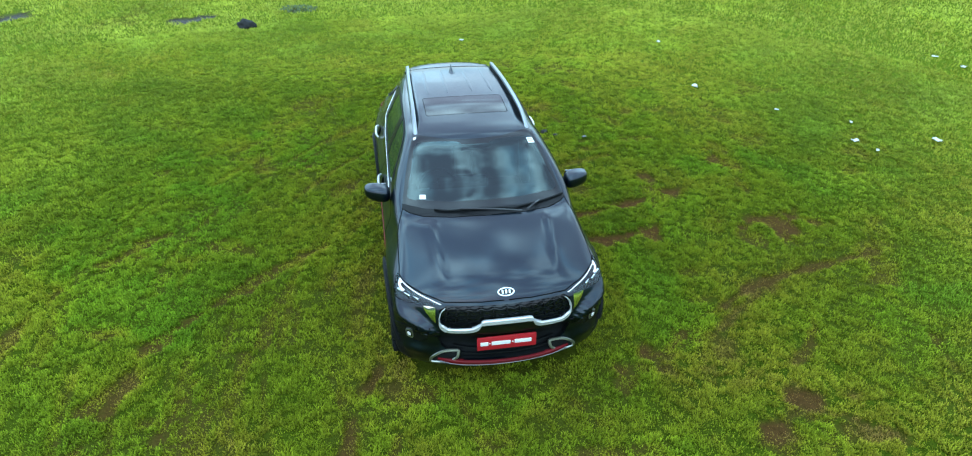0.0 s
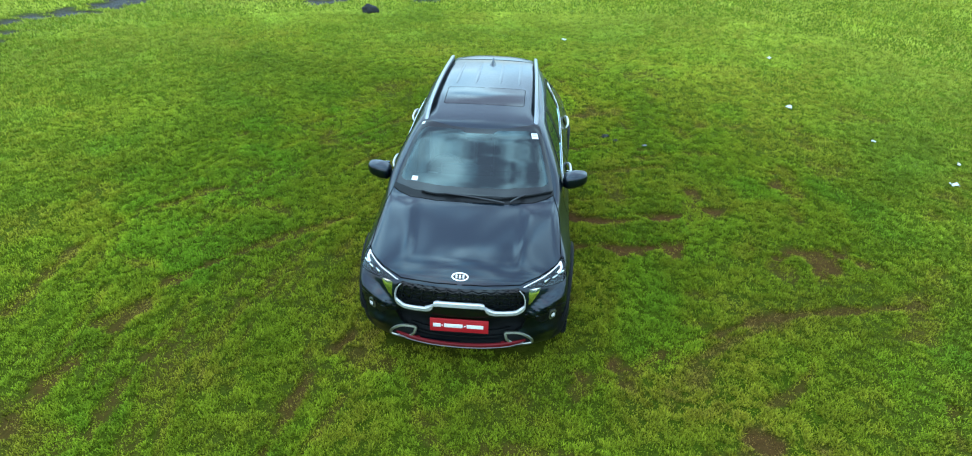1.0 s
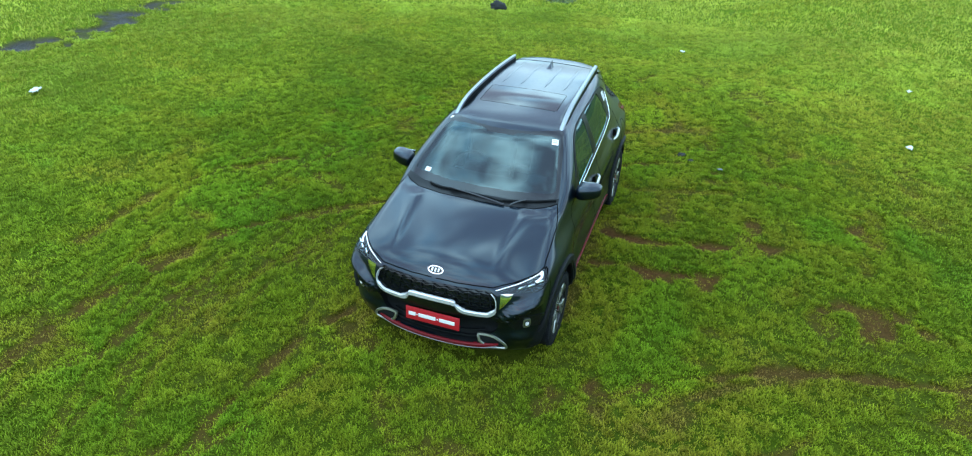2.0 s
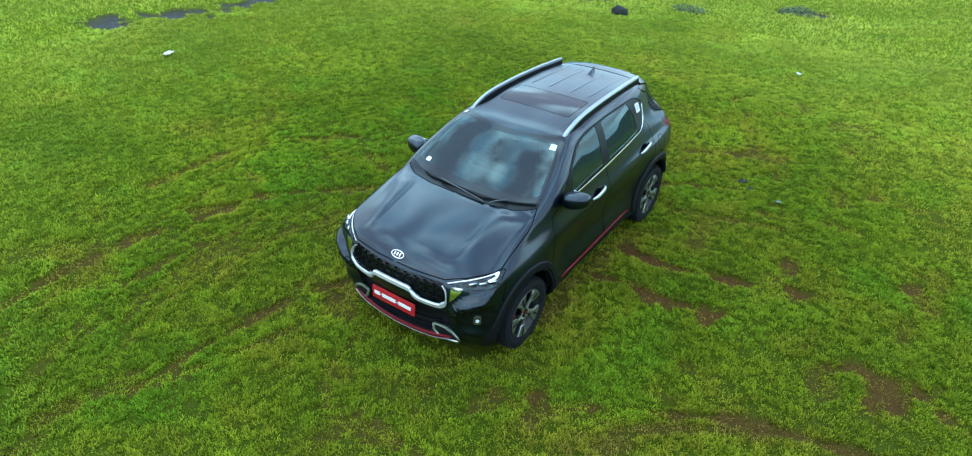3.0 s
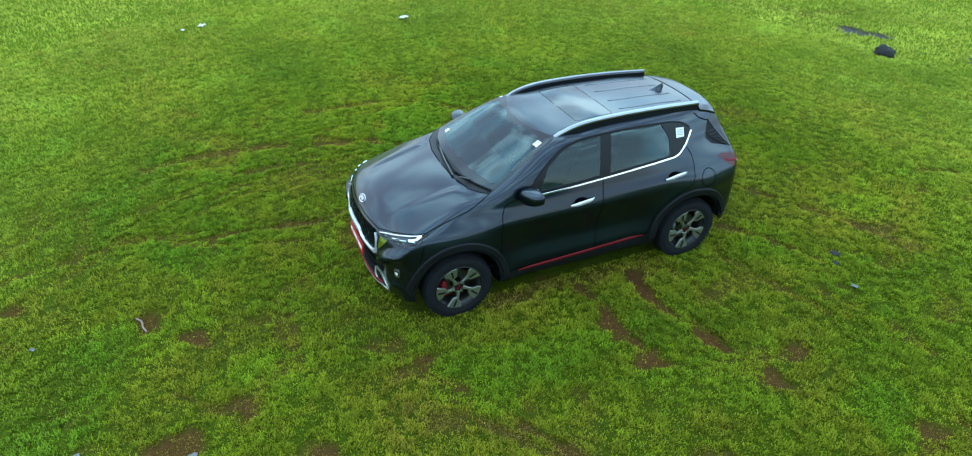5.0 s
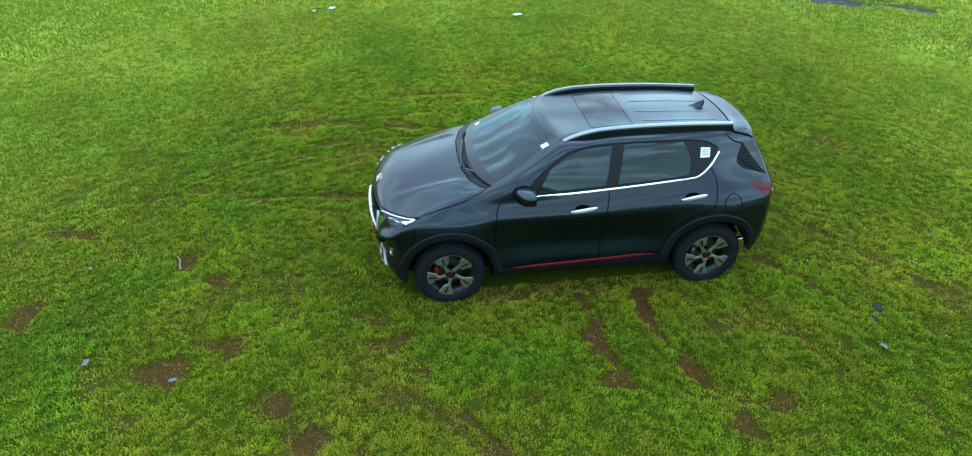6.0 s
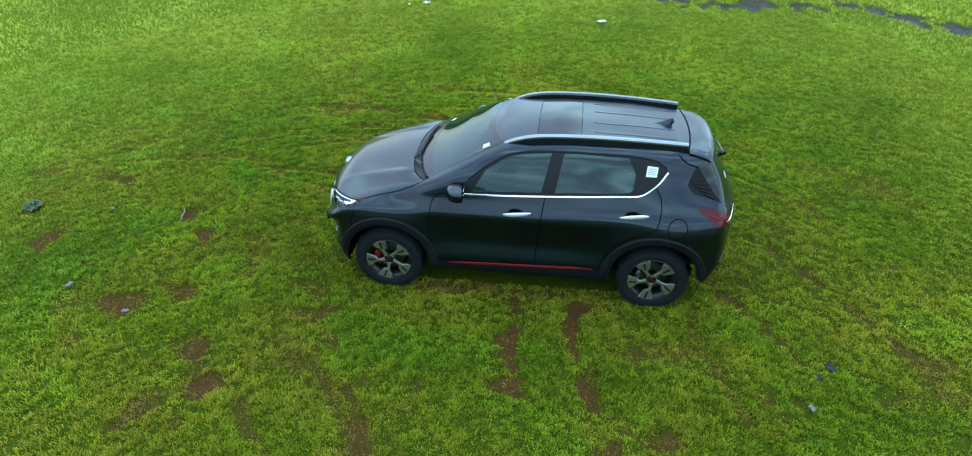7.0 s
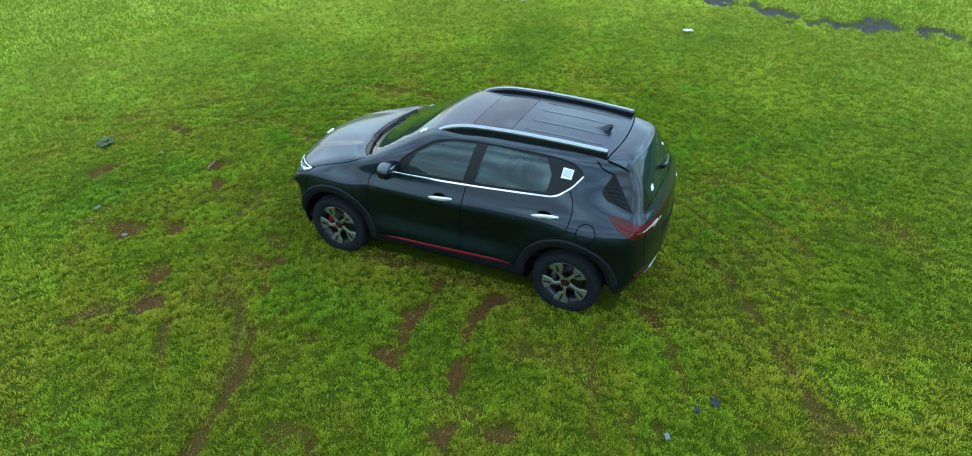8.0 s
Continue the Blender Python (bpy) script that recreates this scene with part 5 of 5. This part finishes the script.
def ground_material():
    m = bpy.data.materials.new("meadow_soil")
    m.use_nodes = True
    n, l = m.node_tree.nodes, m.node_tree.links
    b = n["Principled BSDF"]
    c = n.new("ShaderNodeTexCoord")

    def noise_at(scale, detail=6, rough=0.6):
        t = n.new("ShaderNodeTexNoise")
        t.inputs["Scale"].default_value, t.inputs["Detail"].default_value, t.inputs["Roughness"].default_value = scale, detail, rough
        l.new(c.outputs["Object"], t.inputs["Vector"])
        return t.outputs["Fac"]

    def ramp(fac, *stops):
        r = n.new("ShaderNodeValToRGB")
        e = r.color_ramp.elements
        while len(e) < len(stops):
            e.new(0.5)
        for k, (p, rgb) in enumerate(stops):
            e[k].position, e[k].color = p, (*rgb, 1)
        l.new(fac, r.inputs["Fac"])
        return r.outputs["Color"]

    def mix(fac, a, d):
        x = n.new("ShaderNodeMix")
        x.data_type = "RGBA"
        l.new(fac, x.inputs["Factor"])
        l.new(a, x.inputs["A"])
        l.new(d, x.inputs["B"])
        return x.outputs["Result"]

    def attr(name):
        a = n.new("ShaderNodeAttribute")
        a.attribute_name = name
        return a.outputs["Fac"]
    turf = mix(noise_at(0.35), ramp(noise_at(24, 8, 0.7), (0.3, (0.0335, 0.0645, 0.0026)), (0.5, (0.0839, 0.1290, 0.0072)), (0.72, (0.1290, 0.1774, 0.0155))),
               ramp(noise_at(30, 8, 0.7), (0.3, (0.0355, 0.0645, 0.0021)), (0.5, (0.0871, 0.1323, 0.0057)), (0.72, (0.1258, 0.1742, 0.0124))))
    # dark greens and browns that put the shade of the gaps into the colour
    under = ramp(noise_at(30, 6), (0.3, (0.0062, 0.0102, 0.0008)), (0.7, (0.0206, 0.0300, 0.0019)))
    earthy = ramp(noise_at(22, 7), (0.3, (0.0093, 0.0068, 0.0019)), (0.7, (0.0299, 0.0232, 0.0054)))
    turf = mix(attr("unshaded"), mix(attr("thin"), under, earthy), turf)
    turf = mix(attr("trod"), turf, ramp(noise_at(18), (0.3, (0.0361, 0.0581, 0.0023)), (0.7, (0.0723, 0.1016, 0.0046))))
    soil = mix(noise_at(1.7), ramp(noise_at(40, 8), (0.3, (0.0254, 0.0135, 0.0056)), (0.7, (0.0781, 0.0399, 0.0154))), ramp(noise_at(35, 8), (0.3, (0.0342, 0.0144, 0.0049)), (0.7, (0.1025, 0.0423, 0.0126))))
    silt = ramp(noise_at(9, 8), (0.35, (0.009, 0.009, 0.0085)), (0.65, (0.030, 0.029, 0.027)))
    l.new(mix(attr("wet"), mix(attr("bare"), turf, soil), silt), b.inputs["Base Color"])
    gloss = n.new("ShaderNodeMapRange")
    gloss.inputs["To Min"].default_value, gloss.inputs["To Max"].default_value = 0.85, 0.45
    l.new(attr("wet"), gloss.inputs["Value"])
    l.new(gloss.outputs[0], b.inputs["Roughness"])
    shine = n.new("ShaderNodeMapRange")
    shine.inputs["To Min"].default_value, shine.inputs["To Max"].default_value = 0.012, 0.05
    l.new(attr("wet"), shine.inputs["Value"])
    l.new(shine.outputs[0], b.inputs["Specular IOR Level"])
    relief = n.new("ShaderNodeBump")
    relief.inputs["Strength"].default_value, relief.inputs["Distance"].default_value = 0.9, 0.03
    l.new(noise_at(16, 9, 0.7), relief.inputs["Height"])
    l.new(relief.outputs[0], b.inputs["Normal"])
    return m


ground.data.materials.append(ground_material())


def grass_material():
    m = bpy.data.materials.new("grass_blades")
    m.use_nodes = True
    n, l = m.node_tree.nodes, m.node_tree.links
    b = n["Principled BSDF"]
    hue, tone = n.new("ShaderNodeAttribute"), n.new("ShaderNodeAttribute")
    hue.attribute_name, tone.attribute_name = "dryness", "tone"
    r = n.new("ShaderNodeValToRGB")
    e = r.color_ramp.elements
    while len(e) < 4:
        e.new(0.5)
    for k, (p, rgb) in enumerate(((0.0, (0.083, 0.145, 0.007)), (0.38, (0.144, 0.181, 0.009)), (0.70, (0.186, 0.174, 0.013)), (1.0, (0.176, 0.112, 0.028)))):
        e[k].position, e[k].color = p, (*rgb, 1)
    # the sky's sheen on distant blades is tinted into their base colour
    dew, sheen_tint = n.new("ShaderNodeAttribute"), n.new("ShaderNodeMix")
    dew.attribute_name, sheen_tint.data_type = "dew", "RGBA"
    sheen_tint.inputs["B"].default_value = (0.210, 0.225, 0.032, 1)
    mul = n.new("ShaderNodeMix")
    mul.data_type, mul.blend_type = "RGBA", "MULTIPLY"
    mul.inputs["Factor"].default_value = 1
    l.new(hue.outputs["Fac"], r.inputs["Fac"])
    l.new(dew.outputs["Fac"], sheen_tint.inputs["Factor"])
    l.new(r.outputs["Color"], sheen_tint.inputs["A"])
    l.new(sheen_tint.outputs["Result"], mul.inputs["A"])
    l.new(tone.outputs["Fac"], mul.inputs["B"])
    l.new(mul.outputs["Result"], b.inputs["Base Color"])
    b.inputs["Roughness"].default_value, b.inputs["Specular IOR Level"].default_value = 0.55, 0.05
    through_light, both, out = n.new("ShaderNodeBsdfTranslucent"), n.new("ShaderNodeMixShader"), n["Material Output"]
    both.inputs["Fac"].default_value = 0.22
    l.new(mul.outputs["Result"], through_light.inputs["Color"])
    l.new(b.outputs[0], both.inputs[1])
    l.new(through_light.outputs[0], both.inputs[2])
    l.new(both.outputs[0], out.inputs["Surface"])
    return m


GRASS = grass_material()


def grass(r0, r1, per_m2, tall, wide):
    """One sward of single blades between two radii about the car."""
    count = int(math.pi * (r1 * r1 - r0 * r0) * per_m2)
    r, a = np.sqrt(rng.random(count) * (r1 * r1 - r0 * r0) + r0 * r0), rng.random(count) * math.tau
    x, y = r * np.cos(a), r * np.sin(a)
    keep = ~((np.abs(x) < 0.70) & (np.abs(y) < 1.7))
    x, y = x[keep], y[keep]
    bare, trod, wet = meadow(x, y)
    clump = fbm(x, y, 0.062, 3, 2.2)
    patch = fbm(x, y, 1.6, 4, 6.6)
    thin = soft_step(0.48, 0.66, fbm(x, y, 1.1, 4, 12.7))
    keep = rng.random(len(x)) < (1 - 0.82 * soft_step(0.25, 1.05, bare)) * (1 - soft_step(0.12, 0.45, wet)) * (1 - 0.3 * thin) * np.clip(0.22 + 4.0 * (clump - 0.36), 0.12, 1)
    x, y, bare, trod, clump, patch, thin = (v[keep] for v in (x, y, bare, trod, clump, patch, thin))
    k = len(x)
    h = tall * (0.45 + 0.9 * rng.random(k)) * (0.45 + 1.1 * clump) * (1 - 0.45 * trod) * (1 - 0.5 * bare)
    w = wide * (0.6 + 0.8 * rng.random(k))
    face, lean = rng.random(k) * math.tau, 0.25 + 1.15 * rng.random(k)
    ux, uy = np.cos(face), np.sin(face)
    z = ground_height(x, y, bare) - 0.004
    tip = np.stack([x + ux * h * lean, y + uy * h * lean, z + h], 1)
    left = np.stack([x - uy * w / 2, y + ux * w / 2, z], 1)
    right = np.stack([x + uy * w / 2, y - ux * w / 2, z], 1)
    v = np.stack([left, right, tip], 1).reshape(-1, 3)
    me = fast_mesh("grass", v, np.arange(3 * k).reshape(-1, 3))
    # grass round (2.6, 1.2) is toned darker and slightly less dry
    dark_patch = bell(np.hypot(x - 2.6, y - 1.2), 0, 2.8)
    # tone rises outward from the car, putting the sheen of grazing views into colour
    pale = (1.18 + 0.082 * np.clip(np.hypot(x, y) - 2.5, 0, 8)) * (1 - 0.10 * dark_patch)
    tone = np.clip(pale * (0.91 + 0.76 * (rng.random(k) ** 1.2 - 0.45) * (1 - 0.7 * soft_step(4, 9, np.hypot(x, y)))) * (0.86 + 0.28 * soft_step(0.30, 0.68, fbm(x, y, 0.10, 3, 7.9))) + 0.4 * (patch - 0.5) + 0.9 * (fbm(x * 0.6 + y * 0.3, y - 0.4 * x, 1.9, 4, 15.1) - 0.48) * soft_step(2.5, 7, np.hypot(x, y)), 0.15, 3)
    tuft = soft_step(0.56, 0.72, fbm(x, y, 0.75, 3, 31.7))
    # two broad patches toned brighter
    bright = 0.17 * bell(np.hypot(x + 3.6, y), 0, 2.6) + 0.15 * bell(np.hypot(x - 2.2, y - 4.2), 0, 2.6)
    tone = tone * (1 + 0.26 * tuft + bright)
    dry = np.clip(0.37 - 0.05 * dark_patch + 0.10 * soft_step(0.3, 2.0, x) * soft_step(5, 3, np.hypot(x, y)) - 0.10 * soft_step(-0.8, -2.5, x) + 0.75 * (patch - 0.5) + 0.08 * (rng.random(k) - 0.5) + 0.13 * thin - 0.28 * tuft + 0.3 * trod + 0.55 * bare + 0.5 * (fbm(x, y, 0.6, 3, 4.4) - 0.5), 0, 1)
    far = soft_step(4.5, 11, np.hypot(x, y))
    # each blade is coloured dark at its foot and bright at its tip, as shading
    root_shade, tip_light = 0.23 + 0.48 * far, 1.43 - 0.28 * far
    store(me, "tone", np.stack([tone * root_shade, tone * root_shade, tone * tip_light], 1).ravel())
    store(me, "dryness", np.repeat(dry, 3))
    # share of painted sheen, growing with distance and broken by noise
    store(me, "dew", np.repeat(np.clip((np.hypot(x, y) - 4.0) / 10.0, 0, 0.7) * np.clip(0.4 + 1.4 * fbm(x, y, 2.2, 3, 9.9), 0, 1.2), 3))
    me.materials.append(GRASS)
    return me


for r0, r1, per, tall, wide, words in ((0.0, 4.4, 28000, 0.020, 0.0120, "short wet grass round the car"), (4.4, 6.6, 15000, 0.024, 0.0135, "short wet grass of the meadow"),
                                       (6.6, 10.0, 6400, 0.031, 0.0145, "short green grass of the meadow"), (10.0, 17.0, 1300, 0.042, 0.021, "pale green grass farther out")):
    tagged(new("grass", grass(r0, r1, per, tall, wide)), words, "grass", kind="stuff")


# ---- stones, litter and weeds ----
def lump(size, rough, seed, squash=0.6):
    bm = bmesh.new()
    bmesh.ops.create_icosphere(bm, subdivisions=3, radius=1)
    for v in bm.verts:
        p = v.co.copy()
        f = 1 + rough * noise.noise(p * 1.6 + Vector((seed, 0, 0))) + 0.4 * rough * noise.noise(p * 4.5 + Vector((0, seed, 0)))
        v.co = Vector((p.x * f * size, p.y * f * size * 0.8, p.z * f * size * squash))
    return bm


def thing(name, bm, mat, x, y, lift, label, category, turn=0.0, group="", kind=""):
    me = bpy.data.meshes.new(name)
    bm.to_mesh(me)
    bm.free()
    me.shade_smooth()
    me.materials.append(mat)
    ob = new(name, me)
    ob.matrix_world = pose(x, y, float(ground_height(np.array([x]), np.array([y]))[0]) + lift, 0, 0, turn)
    return tagged(ob, label, category, group, kind)


STONE = material("dark_stone", (0.022, 0.023, 0.022), 0.8, spec=0.08, vary=0.5, scale=5, bump=0.8, bump_scale=60)
BLUE_STONE = material("wet_dark_stone", (0.030, 0.030, 0.028), 0.85, spec=0.03, vary=0.5, scale=14, bump=0.6, bump_scale=90)
LITTER = material("pale_litter", (0.52, 0.53, 0.51), 0.6, vary=0.12, scale=20)
GREY_LITTER = material("grey_litter", (0.12, 0.122, 0.118), 0.7, vary=0.4, scale=30)
WOOD = material("weathered_stick", (0.17, 0.12, 0.085), 0.8, vary=0.3, scale=20)
WEED = material("dark_weed", (0.065, 0.095, 0.028), 0.8, vary=0.5, scale=9, bump=0.8, bump_scale=40)
thing("boulder", lump(0.19, 0.45, 1.3), STONE, -3.38, 9.17, 0.05, "dark rounded boulder lying in the grass", "rock", 20)
thing("stone", lump(0.050, 0.6, 4.1, 0.4), BLUE_STONE, 1.49, 2.74, 0.008, "dark wet stone beside bare earth", "stone", 40, "dark stones")
thing("stone", lump(0.036, 0.6, 7.7, 0.4), BLUE_STONE, 1.62, 2.62, 0.006, "small dark wet stone beside bare earth", "stone", 10, "dark stones")


def scrap(size, seed, thin=0.12):
    """A crumpled sheet with some thickness."""
    bm = bmesh.new()
    bmesh.ops.create_grid(bm, x_segments=9, y_segments=7, size=1)
    for v in bm.verts:
        x, y = v.co.x, v.co.y
        v.co = Vector((x * size * (1 + 0.3 * noise.noise(Vector((x, y, seed)))), y * size * 0.6 * (1 + 0.4 * noise.noise(Vector((y, x, seed + 5)))), size * (0.3 + 0.45 * noise.noise(Vector((x * 1.9, y * 1.9, seed + 9))))))
    ex = bmesh.ops.extrude_face_region(bm, geom=bm.faces[:])
    for v in ex["geom"]:
        if isinstance(v, bmesh.types.BMVert):
            v.co.z += size * thin
    bmesh.ops.recalc_face_normals(bm, faces=bm.faces)
    return bm


for k, (x, y, s) in enumerate(((0.97, 7.45, 0.045), (4.65, 6.33, 0.045), (4.36, 4.05, 0.055), (5.21, 2.96, 0.03), (5.74, 1.79, 0.05), (5.87, 1.48, 0.03), (6.89, 1.62, 0.06), (9.43, 4.8, 0.05), (9.54, 4.22, 0.05),
                                (6.07, 2.37, 0.03), (-7.71, 0.86, 0.085), (-8.56, -2.88, 0.075), (-8.41, -3.22, 0.045))):
    thing("litter", scrap(s, 3.7 * k), LITTER, x, y, 0.025, "scrap of white litter on the grass", "litter", 47 * k, "scraps of litter")
for k, (x, y, s) in enumerate(((1.32, -4.4, 0.036), (2.0, 2.46, 0.03), (-0.09, -4.84, 0.025), (1.62, -3.62, 0.03))):
    thing("litter", scrap(s, 40 + 3.7 * k), GREY_LITTER, x, y, 0.02, "crumpled grey scrap on bare earth", "litter", 31 * k, "scraps of litter")
thing("stick", rod(smooth_path([(-0.11, -0.05, 0.0), (-0.03, 0.0, 0.012), (0.05, 0.01, 0.008), (0.12, 0.04, 0.0)], 5), [0.009] * 16, 7), WOOD, -0.10, -3.97, 0.012, "bare broken stick on muddy ground", "stick")


def weed(size, seed):
    """A low mat of coarse leaves."""
    r = np.random.default_rng(seed)
    bm = bmesh.new()
    for _ in range(260):
        a, d = r.random() * math.tau, size * math.sqrt(r.random())
        x, y = d * math.cos(a), d * math.sin(a) * 0.75
        z = 0.05 * (1 - (d / size) ** 2) * r.random()
        t, l, w = r.random() * math.tau, 0.03 + 0.05 * r.random(), 0.012 + 0.014 * r.random()
        c, s, up = math.cos(t), math.sin(t), 0.02 + 0.04 * r.random()
        bm.faces.new([bm.verts.new(p) for p in ((x, y, z), (x + c * l * 0.5 - s * w, y + s * l * 0.5 + c * w, z + up), (x + c * l, y + s * l, z + up * 0.7), (x + c * l * 0.5 + s * w, y + s * l * 0.5 - c * w, z + up))])
    return bm


for k, (x, y, s) in enumerate(((-2.45, 11.0, 0.45), (0.02, -5.78, 0.09), (-0.45, 13.0, 0.5), (-13.6, -0.1, 0.6))):
    thing("weed", weed(s, 5 + k), WEED, x, y, 0.0, "low dark patch of coarse weeds", "weed", 30 * k, "weed patches", "stuff")

# far wooded rise round the meadow
ring = []
for k in range(160):
    a = k * math.tau / 160
    h = 12 + 20 * float(fbm(np.array([k * 0.9]), np.array([3.0]), 9.0, 4)[0]) * (0.6 + 0.4 * math.sin(a * 3 + 1))
    h *= 1 + 1.2 * float(bell((a + 0.8 + math.pi) % math.tau - math.pi, 0, 0.55))
    ring.append([(r * math.cos(a), r * math.sin(a), z) for r, z in ((255, -3), (262, 0.45 * h), (272, 0.85 * h), (290, h), (330, h * 0.9), (345, -3))])
bm = bmesh.new()
V = [[bm.verts.new(p) for p in row] for row in ring]
for k in range(160):
    for q in range(5):
        bm.faces.new((V[k][q], V[(k + 1) % 160][q], V[(k + 1) % 160][q + 1], V[k][q + 1]))
me = bpy.data.meshes.new("backdrop")
bmesh.ops.recalc_face_normals(bm, faces=bm.faces)
bm.to_mesh(me)
bm.free()
me.shade_smooth()
me.materials.append(material("far_woods", (0.035, 0.060, 0.025), 0.9, vary=0.5, scale=0.08))
tagged(new("backdrop", me), "low wooded rise far round the meadow", "hill", kind="structure")
